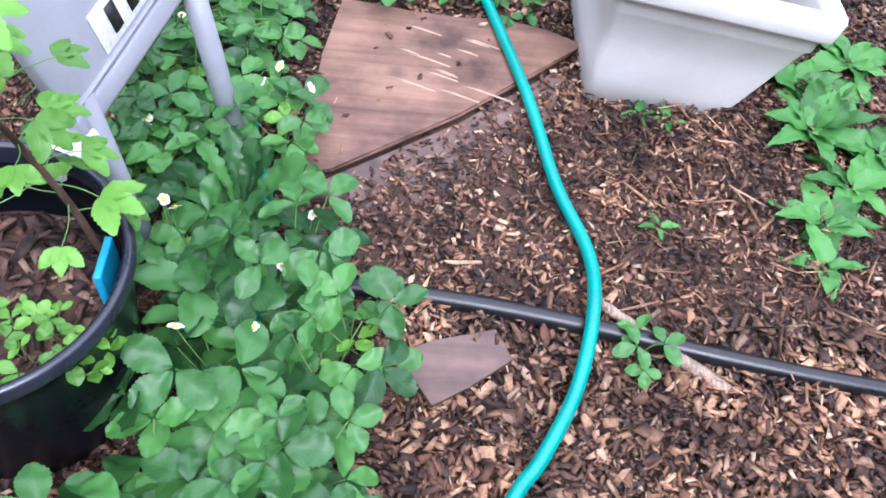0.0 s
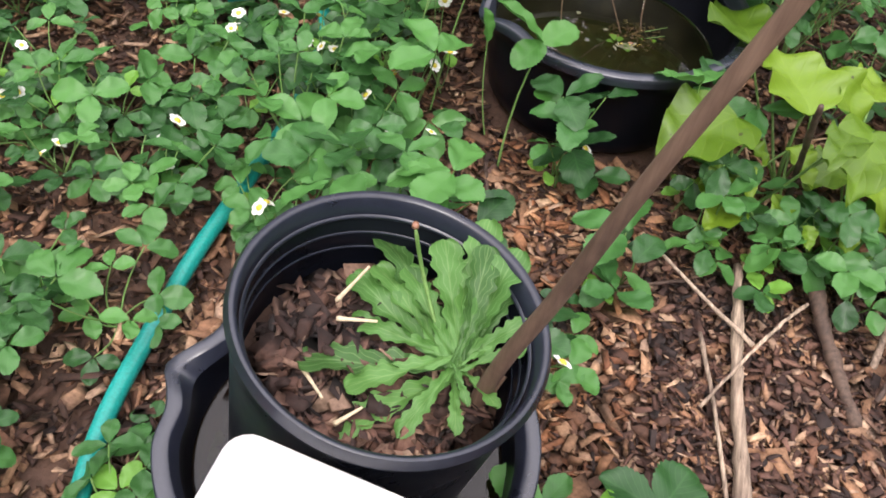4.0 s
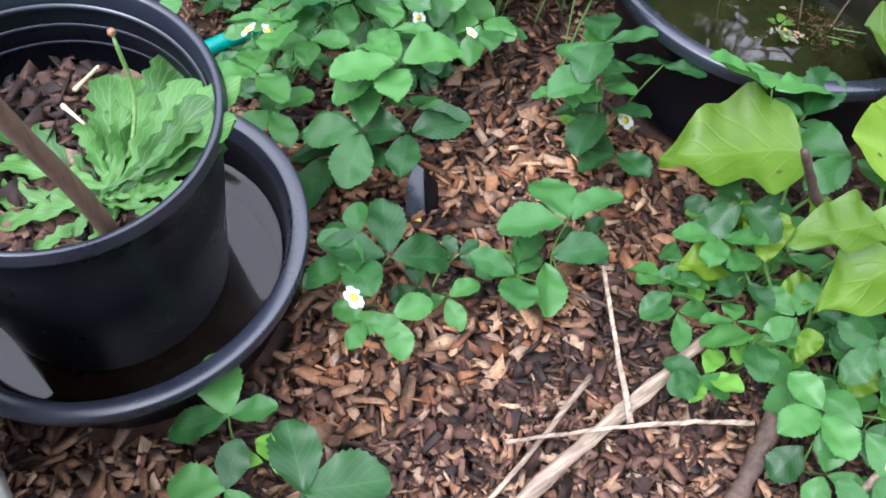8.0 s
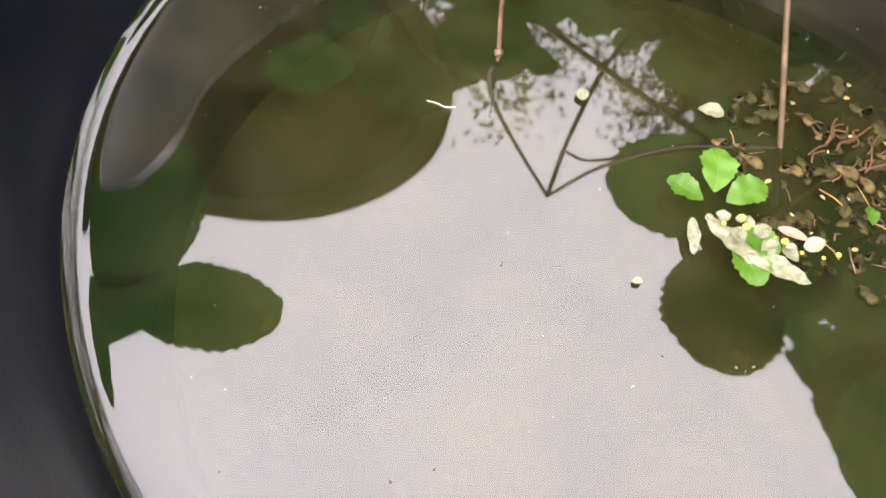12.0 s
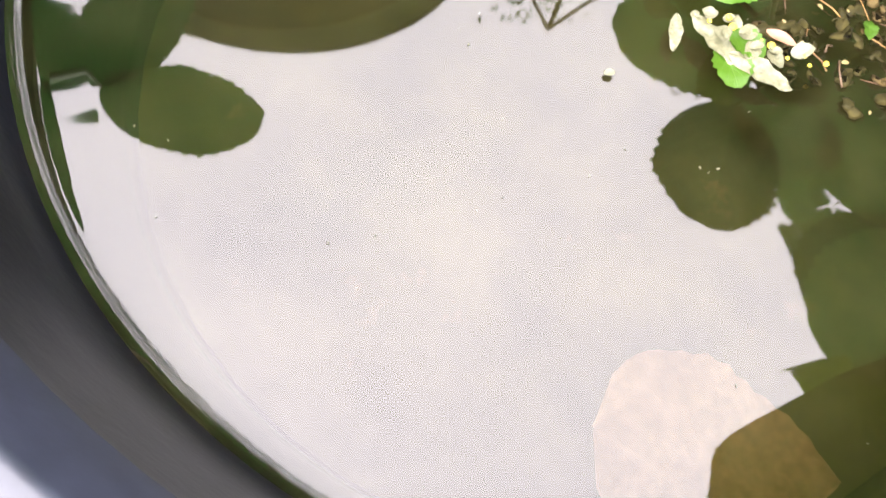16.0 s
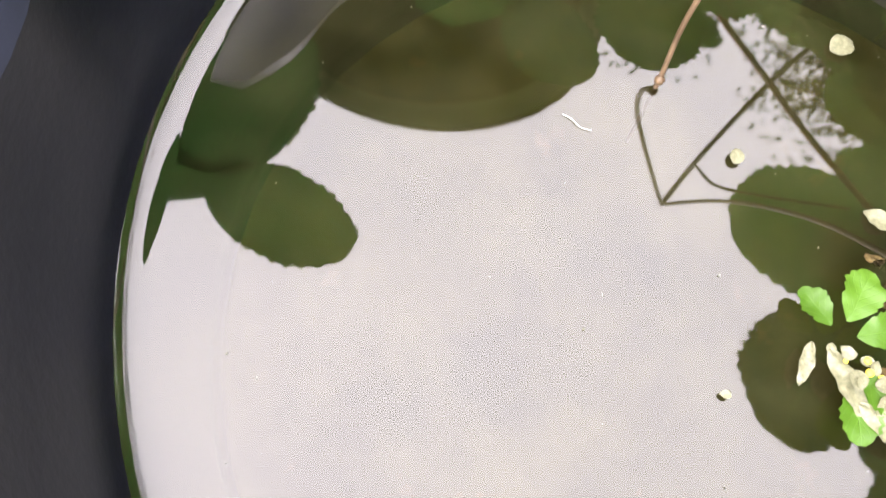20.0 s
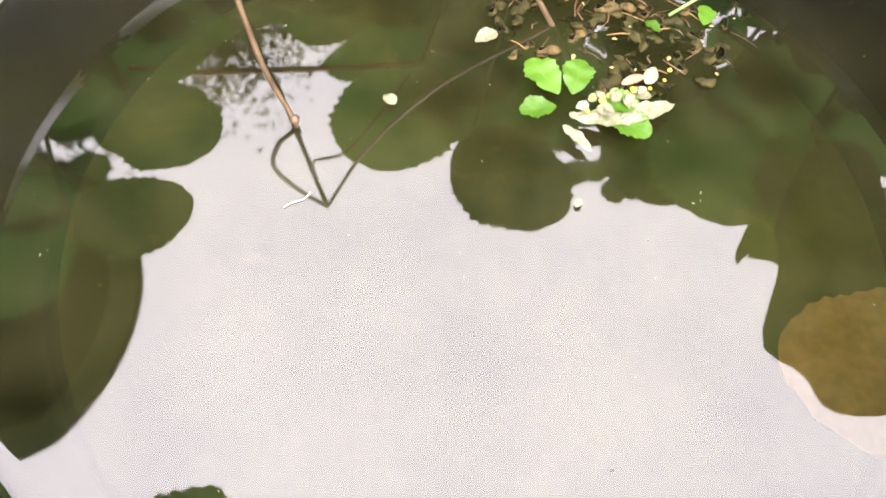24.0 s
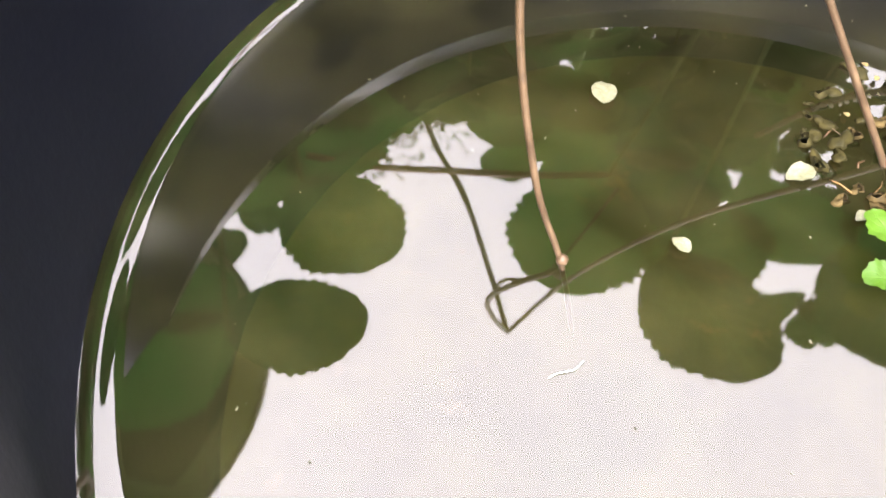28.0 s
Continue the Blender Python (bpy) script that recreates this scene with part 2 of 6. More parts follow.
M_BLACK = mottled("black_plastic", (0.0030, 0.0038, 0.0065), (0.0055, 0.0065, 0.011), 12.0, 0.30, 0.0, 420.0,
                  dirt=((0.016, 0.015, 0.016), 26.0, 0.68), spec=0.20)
M_BLACK_DUSTY = mottled("dusty_black_plastic", (0.0050, 0.0058, 0.0088), (0.0105, 0.0115, 0.0165), 9.0, 0.40, 0.0001, 300.0,
                        dirt=((0.055, 0.045, 0.034), 11.0, 0.585), spec=0.28)
M_LINING = mottled("dusty_pot_inside", (0.007, 0.0075, 0.010), (0.030, 0.026, 0.023), 13.0, 0.5, 0.0001, 300.0,
                   dirt=((0.075, 0.060, 0.046), 24.0, 0.62), spec=0.25)
M_TUB = mottled("tub_plastic", (0.003, 0.0035, 0.0065), (0.0055, 0.0065, 0.011), 10.0, 0.34, 0.00012, 380.0,
                dirt=((0.045, 0.038, 0.030), 150.0, 0.68), spec=0.24)
# dust spots over a base colour paled to stand for sky sheen
M_RIM = mottled("dusty_rim_sky_sheen", (0.014, 0.017, 0.030), (0.026, 0.030, 0.048), 14.0, 0.30, 0.00006, 300.0,
                dirt=((0.060, 0.050, 0.042), 40.0, 0.68), spec=1.0)
# paler, bluer black plastic: sky sheen of lips and ribs put into the colour
M_SHEEN = mottled("sheen_black_plastic", (0.010, 0.013, 0.024), (0.020, 0.024, 0.040), 14.0, 0.30, 0.0, 300.0, spec=0.7)
M_WHITE = mottled("white_resin", (0.70, 0.68, 0.66), (0.80, 0.79, 0.78), 8.0, 0.45, 0.00008, 400.0,
                  dirt=((0.42, 0.38, 0.32), 30.0, 0.70), grain=(0.95, 1.03))
M_GREY = mottled("grey_pvc", (0.25, 0.26, 0.29), (0.34, 0.35, 0.39), 10.0, 0.45, 0.0002, 400.0,
                 dirt=((0.22, 0.2, 0.17), 22.0, 0.70), grain=(0.92, 1.04))
M_STAKE = mottled("dull_grey_plastic", (0.075, 0.085, 0.085), (0.13, 0.14, 0.14), 30.0, 0.5, 0.0002, 400.0, dirt=((0.05, 0.04, 0.03), 60.0, 0.6))
M_SIGN = mottled("sign_panel", (0.36, 0.37, 0.42), (0.45, 0.46, 0.51), 8.0, 0.42, 0.0002, 400.0, grain=(0.93, 1.03))
M_PLATE = mottled("number_plate", (0.72, 0.72, 0.72), (0.82, 0.82, 0.82), 20.0, 0.4, 0.0, 200.0)
M_INK = mottled("black_ink", (0.012, 0.012, 0.012), (0.02, 0.02, 0.02), 20.0, 0.5, 0.0, 200.0)
M_HOSE = mottled("green_hose", (0.005, 0.22, 0.19), (0.008, 0.31, 0.27), 10.0, 0.36, 0.0002, 300.0,
                 dirt=((0.05, 0.09, 0.07), 40.0, 0.68))
M_PIPE = mottled("black_poly_pipe", (0.007, 0.007, 0.009), (0.013, 0.013, 0.016), 14.0, 0.33, 0.0003, 300.0,
                 dirt=((0.08, 0.065, 0.05), 30.0, 0.64))
M_PLY = wood_mat("weathered_plywood", (0.088, 0.047, 0.033), (0.245, 0.145, 0.102), 30.0, 0, 0.7, ((0.06, 0.035, 0.028), 7.0))
M_PLY_DAMP = wood_mat("damp_plywood", (0.07, 0.045, 0.036), (0.17, 0.11, 0.09), 26.0, 0, 0.55, ((0.04, 0.026, 0.02), 9.0))
M_EDGE = wood_mat("plywood_edge", (0.10, 0.05, 0.035), (0.2, 0.11, 0.08), 60.0, 0)
M_STICK = wood_mat("bleached_stick", (0.07, 0.050, 0.038), (0.55, 0.44, 0.33), 260.0, 1, 0.8)
M_TWIG = wood_mat("brown_twig", (0.04, 0.027, 0.021), (0.125, 0.082, 0.06), 220.0, 2, 0.75)
M_BARK = wood_mat("sapling_bark", (0.10, 0.062, 0.045), (0.21, 0.14, 0.10), 240.0, 2, 0.65)
M_STRAW = leaf_mat("strawberry_leaf", (0.019, 0.085, 0.026), (0.102, 0.280, 0.062), (0.11, 0.285, 0.08), 0.40, 7.0)
M_YOUNG = leaf_mat("fresh_strawberry_leaf", (0.036, 0.135, 0.026), (0.092, 0.260, 0.046), (0.11, 0.28, 0.07), 0.40, 8.0)
M_PALE = leaf_mat("pale_young_leaf", (0.10, 0.28, 0.035), (0.19, 0.42, 0.06), (0.26, 0.44, 0.12), 0.42, 8.0)
M_LIME = leaf_mat("yellow_green_leaf", (0.080, 0.185, 0.010), (0.205, 0.325, 0.024), (0.25, 0.37, 0.05), 0.45, 5.0,
                  ((0.05, 0.06, 0.012), 30.0, 0.085), 0.12, 0.0018)
M_THISTLE = leaf_mat("rosette_leaf", (0.052, 0.16, 0.030), (0.115, 0.27, 0.060), (0.30, 0.46, 0.18), 0.5, 6.0, None, 0.34)
M_GRASS = leaf_mat("grass_blade", (0.07, 0.185, 0.05), (0.175, 0.34, 0.10), (0.13, 0.27, 0.08), 0.5, 1.0)
M_STALK = mottled("green_stalk", (0.10, 0.22, 0.05), (0.20, 0.33, 0.10), 60.0, 0.5, 0.0, 300.0)
M_REDSTALK = mottled("reddish_runner", (0.22, 0.10, 0.06), (0.36, 0.19, 0.12), 60.0, 0.45, 0.0, 300.0)
M_PETAL = mottled("white_petal", (0.74, 0.75, 0.70), (0.84, 0.85, 0.80), 80.0, 0.5, 0.0, 300.0)
M_EYE = mottled("yellow_flower_eye", (0.62, 0.48, 0.03), (0.75, 0.62, 0.08), 200.0, 0.6, 0.0005, 600.0)
M_ALGAE = mottled("algae_coated_bottom", (0.008, 0.011, 0.003), (0.085, 0.080, 0.020), 26.0, 0.8, 0.0, 90.0, dirt=((0.15, 0.085, 0.025), 34.0, 0.63), grain=(0.9, 1.05))
M_WATER = water_mat("tub_water", (0.68, 0.65, 0.42), (0.0210, 0.0195, 0.0080), 0.42, 1.74)
M_WATER2 = water_mat("saucer_water", (0.42, 0.33, 0.20), (0.010, 0.006, 0.003), 0.4, 1.46)
M_CREAM = mottled("pale_pine", (0.60, 0.48, 0.30), (0.72, 0.60, 0.42), 60.0, 0.6, 0.0003, 300.0)
M_SCUFF = mottled("scraped_wood", (0.38, 0.27, 0.19), (0.50, 0.37, 0.27), 60.0, 0.7, 0.0003, 300.0)
M_RED = mottled("red_print", (0.55, 0.05, 0.04), (0.62, 0.08, 0.06), 60.0, 0.6, 0.0, 300.0)
M_ELBOW = mottled("blue_grey_fitting", (0.14, 0.20, 0.28), (0.22, 0.29, 0.38), 30.0, 0.45, 0.0, 300.0)
M_STEEL = mottled("wire_steel", (0.35, 0.34, 0.33), (0.5, 0.5, 0.5), 90.0, 0.35, 0.0, 300.0, 0.9)
M_TEAL = mottled("teal_sticker", (0.03, 0.42, 0.36), (0.05, 0.5, 0.44), 90.0, 0.5, 0.0, 300.0)
M_BLUE = mottled("blue_plastic", (0.02, 0.30, 0.52), (0.04, 0.36, 0.6), 60.0, 0.4, 0.0, 300.0)
M_ROOT = mottled("grey_brown_root", (0.060, 0.036, 0.018), (0.130, 0.082, 0.042), 120.0, 0.5, 0.0002, 400.0)
M_OLIVE = mottled("olive_slime", (0.016, 0.015, 0.004), (0.050, 0.041, 0.011), 160.0, 0.7, 0.0002, 500.0, spec=0.15)
M_WILT = mottled("wilted_petal", (0.095, 0.098, 0.052), (0.21, 0.205, 0.13), 300.0, 0.45, 0.0002, 600.0)
M_WEED = leaf_mat("weed_leaf", (0.045, 0.17, 0.035), (0.10, 0.30, 0.06), (0.16, 0.36, 0.10), 0.45, 7.0)
M_SPROUT = leaf_mat("fresh_sprout", (0.050, 0.125, 0.008), (0.095, 0.20, 0.016), (0.10, 0.22, 0.03), 0.4, 5.0)
M_RUST = mottled("rusty_root", (0.050, 0.026, 0.008), (0.10, 0.050, 0.016), 160.0, 0.5, 0.0002, 500.0)
M_ROT = mottled("rotting_matter", (0.10, 0.055, 0.02), (0.30, 0.17, 0.05), 60.0, 0.6, 0.0006, 300.0)
M_SUNK = mottled("orange_dead_leaf", (0.21, 0.11, 0.050), (0.36, 0.22, 0.13), 60.0, 0.6, 0.0006, 300.0, dirt=((0.18, 0.12, 0.03), 40.0, 0.62))
M_SCUM = mottled("tan_scum", (0.034, 0.024, 0.008), (0.105, 0.074, 0.028), 260.0, 0.7, 0.0003, 600.0, spec=0.15)
M_YELLOW = mottled("yellowed_bit", (0.20, 0.15, 0.055), (0.36, 0.29, 0.13), 60.0, 0.5, 0.0, 300.0)

# ---- mesh helpers ----


def part(name, bm, material, parent=None, label="", smooth=True):
    """Links a bmesh as one mesh object, under a thing or a part."""
    me = bpy.data.meshes.new(name)
    if smooth:
        for f in bm.faces:
            f.smooth = True
    bm.to_mesh(me)
    bm.free()
    for mt in (material if isinstance(material, (list, tuple)) else [material]):
        me.materials.append(mt)
    ob = new(name, me)
    ob.parent = parent
    if label:
        tagged(ob, label)
    return ob


def mesh_of(name, verts, faces, material, uvs=None, smooth=True):
    me = bpy.data.meshes.new(name)
    me.from_pydata(verts, [], faces)
    if smooth:
        me.polygons.foreach_set("use_smooth", [True] * len(me.polygons))
    if uvs is not None:
        lay = me.uv_layers.new(name="leaf")
        idx = np.empty(len(me.loops), dtype=np.int32)
        me.loops.foreach_get("vertex_index", idx)
        lay.data.foreach_set("uv", np.asarray(uvs, dtype=np.float32)[idx].ravel())
    me.materials.append(material)
    return me


def thing(name, label, category, at=(0, 0, 0), group="", kind=""):
    ob = new(name)
    ob.empty_display_size = 0.02
    ob.location = at
    return tagged(ob, label, category, group, kind)


def tube_mesh(points, radii, segs=10, caps=True):
    """A bmesh tube along points."""
    bm = bmesh.new()
    pts = [Vector(p) for p in points]
    if not isinstance(radii, (list, tuple)):
        radii = [radii] * len(pts)
    rings = []
    side = None
    for i, p in enumerate(pts):
        d = (pts[min(i + 1, len(pts) - 1)] - pts[max(i - 1, 0)]).normalized()
        if side is None:
            side = d.orthogonal().normalized()
        side = (side - d * side.dot(d)).normalized()
        up = d.cross(side)
        rings.append([bm.verts.new(p + (side * math.cos(a) + up * math.sin(a)) * radii[i])
                      for a in (2 * math.pi * k / segs for k in range(segs))])
    for a, b in zip(rings, rings[1:]):
        for k in range(segs):
            bm.faces.new((a[k], a[(k + 1) % segs], b[(k + 1) % segs], b[k]))
    if caps:
        bm.faces.new(list(reversed(rings[0])))
        bm.faces.new(rings[-1])
    return bm


def spline(points, steps=8):
    """Catmull-Rom through the points."""
    p = [Vector(q) for q in points]
    p = [2 * p[0] - p[1]] + p + [2 * p[-1] - p[-2]]
    out = []
    for i in range(1, len(p) - 2):
        for k in range(steps):
            t = k / steps
            a, b, c, d = p[i - 1], p[i], p[i + 1], p[i + 2]
            out.append(0.5 * ((2 * b) + (c - a) * t + (2 * a - 5 * b + 4 * c - d) * t * t + (3 * b - a - 3 * c + d) * t ** 3))
    out.append(p[-2])
    return out


def lathe_mesh(profile, segs=72, warp=None):
    """Turns (radius, height) points about z. warp(angle, r, z) -> (r, z)."""
    bm = bmesh.new()
    rings = []
    for k in range(segs):
        a = 2 * math.pi * k / segs
        row = []
        for r, z in profile:
            if warp:
                r, z = warp(a, r, z)
            row.append(bm.verts.new((r * math.cos(a), r * math.sin(a), z)))
        rings.append(row)
    for k in range(segs):
        a, b = rings[k], rings[(k + 1) % segs]
        for i in range(len(profile) - 1):
            bm.faces.new((a[i], b[i], b[i + 1], a[i + 1]))
    bmesh.ops.remove_doubles(bm, verts=bm.verts, dist=1e-6)
    bmesh.ops.recalc_face_normals(bm, faces=bm.faces)
    return bm


def slab_mesh(outline, z0, z1, bevel=0.0):
    bm = bmesh.new()
    lo = [bm.verts.new((x, y, z0)) for x, y in outline]
    hi = [bm.verts.new((x, y, z1)) for x, y in outline]
    n = len(outline)
    bm.faces.new(list(reversed(lo)))
    bm.faces.new(hi)
    for k in range(n):
        bm.faces.new((lo[k], lo[(k + 1) % n], hi[(k + 1) % n], hi[k]))
    bmesh.ops.recalc_face_normals(bm, faces=bm.faces)
    if bevel:
        bmesh.ops.bevel(bm, geom=bm.edges[:], offset=bevel, segments=2, profile=0.6, affect='EDGES')
    return bm


def box_mesh(sx, sy, sz, bevel=0.0, at=(0, 0, 0)):
    bm = bmesh.new()
    bmesh.ops.create_cube(bm, size=1.0, matrix=Matrix.Translation(at) @ Matrix.Diagonal((sx, sy, sz, 1)))
    if bevel:
        bmesh.ops.bevel(bm, geom=bm.edges[:], offset=bevel, segments=2, profile=0.6, affect='EDGES')
    return bm

# ---- ground ----
TUB = (0.516, 1.913)
SAUCER = (0.425, 1.238)


def inside_round(x, y, c, r):
    return (x - c[0]) ** 2 + (y - c[1]) ** 2 < r * r


gx = np.concatenate([[-400, -60, -12, -4], np.linspace(-1.6, 2.2, 96), [5, 13, 60, 400]])
gy = np.concatenate([[-400, -60, -12, -4], np.linspace(-1.0, 3.4, 110), [6, 14, 60, 400]])
gv = []
for y in gy:
    for x in gx:
        h = 0.012 * noise.noise(Vector((x * 3.0, y * 3.0, 0.3))) + 0.006 * noise.noise(Vector((x * 11.0, y * 11.0, 4.0)))
        near = 1.0 if -1.6 <= x <= 2.2 and -1.0 <= y <= 3.4 else 0.0
        gv.append((x, y, h * near - 0.012))
nx = len(gx)
gf = [(j * nx + i, j * nx + i + 1, (j + 1) * nx + i + 1, (j + 1) * nx + i) for j in range(len(gy) - 1) for i in range(nx - 1)]
ground = new("ground", mesh_of("ground", gv, gf, M_SOIL))
tagged(ground, "dark damp soil of a mulched garden bed", "ground", kind="structure")


def chips(name, count, sample, material, size=(0.010, 0.034), thick=(0.0012, 0.004), seed=1, tilt=0.35, slim=(0.16, 0.62)):
    """Many small split pieces of wood, each a skewed sliver of its own, in one mesh."""
    rng = np.random.default_rng(seed)
    base = np.array([[-1, -1, -1], [1, -1, -1], [1, 1, -1], [-1, 1, -1], [-1, -1, 1], [1, -1, 1], [1, 1, 1], [-1, 1, 1]], float) * 0.5
    pos = sample(rng, count)
    n = len(pos)
    ln = rng.uniform(size[0], size[1], n) ** 1.0
    wd = ln * rng.uniform(slim[0], slim[1], n)
    th = rng.uniform(thick[0], thick[1], n)
    v = base[None] * np.stack([ln, wd, th], 1)[:, None]
    v += rng.uniform(-0.33, 0.33, v.shape) * np.stack([ln, wd, th * 0.6], 1)[:, None]
    yaw = rng.uniform(0, 2 * np.pi, n)
    tx = rng.normal(0, tilt, n)
    c, s = np.cos(tx), np.sin(tx)
    y2 = v[..., 1] * c[:, None] - v[..., 2] * s[:, None]
    z2 = v[..., 1] * s[:, None] + v[..., 2] * c[:, None]
    v[..., 1], v[..., 2] = y2, z2
    ty = rng.normal(0, tilt * 0.6, n)
    c, s = np.cos(ty), np.sin(ty)
    x2 = v[..., 0] * c[:, None] + v[..., 2] * s[:, None]
    z2 = -v[..., 0] * s[:, None] + v[..., 2] * c[:, None]
    v[..., 0], v[..., 2] = x2, z2
    c, s = np.cos(yaw), np.sin(yaw)
    x2 = v[..., 0] * c[:, None] - v[..., 1] * s[:, None]
    y2 = v[..., 0] * s[:, None] + v[..., 1] * c[:, None]
    v[..., 0], v[..., 1] = x2, y2
    v += pos[:, None]
    quad = np.array([[0, 3, 2, 1], [4, 5, 6, 7], [0, 1, 5, 4], [1, 2, 6, 5], [2, 3, 7, 6], [3, 0, 4, 7]])
    f = (quad[None] + 8 * np.arange(n)[:, None, None]).reshape(-1, 4)
    me = bpy.data.meshes.new(name)
    me.vertices.add(n * 8)
    me.vertices.foreach_set("co", v.reshape(-1))
    me.loops.add(f.size)
    me.loops.foreach_set("vertex_index", f.reshape(-1))
    me.polygons.add(len(f))
    me.polygons.foreach_set("loop_start", np.arange(0, f.size, 4))
    me.update(calc_edges=True)
    me.materials.append(material)
    return new(name, me)


PLY_TOP = [(-0.045, 0.600), (0.022, 0.622), (0.205, 0.752), (0.330, 0.862), (0.425, 0.945), (0.36, 0.975), (0.289, 0.992),
           (0.21, 0.985), (0.125, 0.990), (0.06, 1.000), (0.01, 1.003), (-0.012, 0.86), (-0.018, 0.75)]


def on_board(x, y):
    """Inside the bare plywood."""
    hit = False
    n = len(PLY_TOP)
    for i in range(n):
        (x1, y1), (x2, y2) = PLY_TOP[i], PLY_TOP[(i + 1) % n]
        if (y1 > y) != (y2 > y) and x < (x2 - x1) * (y - y1) / (y2 - y1) + x1:
            hit = not hit
    return hit


def past_edge(x, y):
    """How far a place lies beyond the straight split edge of the upper board."""
    return ((x - 0.022) * 0.323 - (y - 0.622) * 0.403) / 0.5165


def bare_split(x, y):
    """Thinly covered strip of the lower board along the split."""
    d, u = past_edge(x, y), ((x - 0.022) * 0.403 + (y - 0.622) * 0.323) / 0.5165
    if not (-0.05 < u < 0.42 and 0 < d < 0.05):
        return False
    return (x * 7919 + y * 104729) % 1.0 > (0.10 if d < 0.009 + 0.005 * math.sin(u * 40) else 0.45 if d < 0.022 else 0.8)


def mulch_sample(x0, x1, y0, y1, top=0.010):
    def sample(rng, count):
        out = []
        xs, ys, zs = rng.uniform(x0, x1, count), rng.uniform(y0, y1, count), rng.uniform(-0.012, top, count)
        for x, y, z in zip(xs, ys, zs):
            if inside_round(x, y, TUB, 0.165) or inside_round(x, y, SAUCER, 0.138):
                continue
            if bare_split(x, y):
                continue
            if on_board(x, y) and (x * 7919 + y * 104729) % 1.0 > 0.012:
                continue
            h = 0.012 * noise.noise(Vector((x * 3.0, y * 3.0, 0.3))) + 0.006 * noise.noise(Vector((x * 11.0, y * 11.0, 4.0)))
            out.append((x, y, z + h + (0.0145 if on_board(x, y) else 0.0)))
        return np.array(out)
    return sample


mulch = chips("wood_chip_mulch", 26000, mulch_sample(-0.75, 1.30, 1.02, 2.4), M_MULCH, (0.006, 0.022), (0.0010, 0.0035), 11)
tagged(mulch, "loose red-brown and tan wood chips spread over the soil", "mulch", kind="stuff")
mulch_near = chips("wood_chip_mulch", 38000, mulch_sample(-0.60, 1.25, 0.05, 1.06), M_MULCH_OLD, (0.004, 0.0145), (0.0008, 0.0030), 14)
tagged(mulch_near, "small tan and brown wood chips trodden into the soil", "mulch", kind="stuff")
mulch_bed = chips("wood_chip_mulch", 11000, mulch_sample(0.22, 1.05, 1.05, 1.76, 0.012), M_MULCH, (0.005, 0.021), (0.0008, 0.0030), 16)
tagged(mulch_bed, "fresh orange-tan wood chips between the strawberry plants", "mulch", kind="stuff")
mulch_dark = chips("fine_mulch", 6500, mulch_sample(0.22, 1.05, 1.05, 1.76, 0.0135), M_POTMULCH, (0.003, 0.019), (0.0005, 0.0018), 29, 0.4)
tagged(mulch_dark, "dark fine shreds and splinters among the wood chips", "mulch", kind="stuff")
mulch_damp = chips("fine_mulch", 9500, mulch_sample(0.66, 1.08, 1.02, 1.66, 0.0170), M_POTMULCH, (0.003, 0.017), (0.0005, 0.0018), 33, 0.4)
tagged(mulch_damp, "damp dark shreds covering the trodden end of the bed", "mulch", kind="stuff")
mulch_orange = chips("wood_chip_mulch", 1300, mulch_sample(0.34, 0.66, 1.30, 1.74, 0.0165), M_ORANGE, (0.007, 0.021), (0.0010, 0.0030), 34, 0.3)
tagged(mulch_orange, "bright orange-tan fresh wood chips down the middle of the bed", "mulch", kind="stuff")
mulch_big = chips("large_wood_chips", 620, mulch_sample(0.22, 1.05, 1.05, 1.76, 0.016), M_CHIP, (0.014, 0.034), (0.0015, 0.0040), 19, 0.25)
tagged(mulch_big, "large pale tan wood chips on top of the mulch", "mulch", kind="stuff")
mulch_edge = chips("wood_chip_mulch", 3600, mulch_sample(0.06, 1.2, 0.03, 0.42, 0.014), M_MULCH, (0.008, 0.024), (0.0010, 0.0030), 15)
tagged(mulch_edge, "fresh tan wood chips around the black pipe", "mulch", kind="stuff")
mulch_pale = chips("wood_chip_mulch", 1100, mulch_sample(0.06, 1.1, 0.03, 0.44, 0.017), M_CHIP, (0.006, 0.020), (0.0010, 0.0026), 35, 0.25)
tagged(mulch_pale, "pale tan wood chips scattered around the black pipe", "mulch", kind="stuff")
mulch_fine = chips("fine_mulch", 32000, mulch_sample(-0.75, 1.25, 0.0, 2.3, 0.004), M_MULCH_OLD, (0.003, 0.011), (0.0006, 0.002), 12)
tagged(mulch_fine, "fine brown splinters and crumbs between the wood chips", "mulch", kind="stuff")
mulch_long = chips("splinter_mulch", 900, mulch_sample(-0.6, 1.2, 0.05, 2.1, 0.014), M_MULCH, (0.016, 0.038), (0.001, 0.0022), 13, 0.15, (0.07, 0.25))
tagged(mulch_long, "long brown splinters lying on the wood chips", "mulch", kind="stuff")

mulch_straw = chips("splinter_mulch", 520, mulch_sample(0.40, 1.05, 0.28, 0.82, 0.016), M_CHIP, (0.014, 0.046), (0.0006, 0.0012), 17, 0.12, (0.04, 0.10))
tagged(mulch_straw, "thin straw-coloured splinters strewn over the trodden mulch", "mulch", kind="stuff")

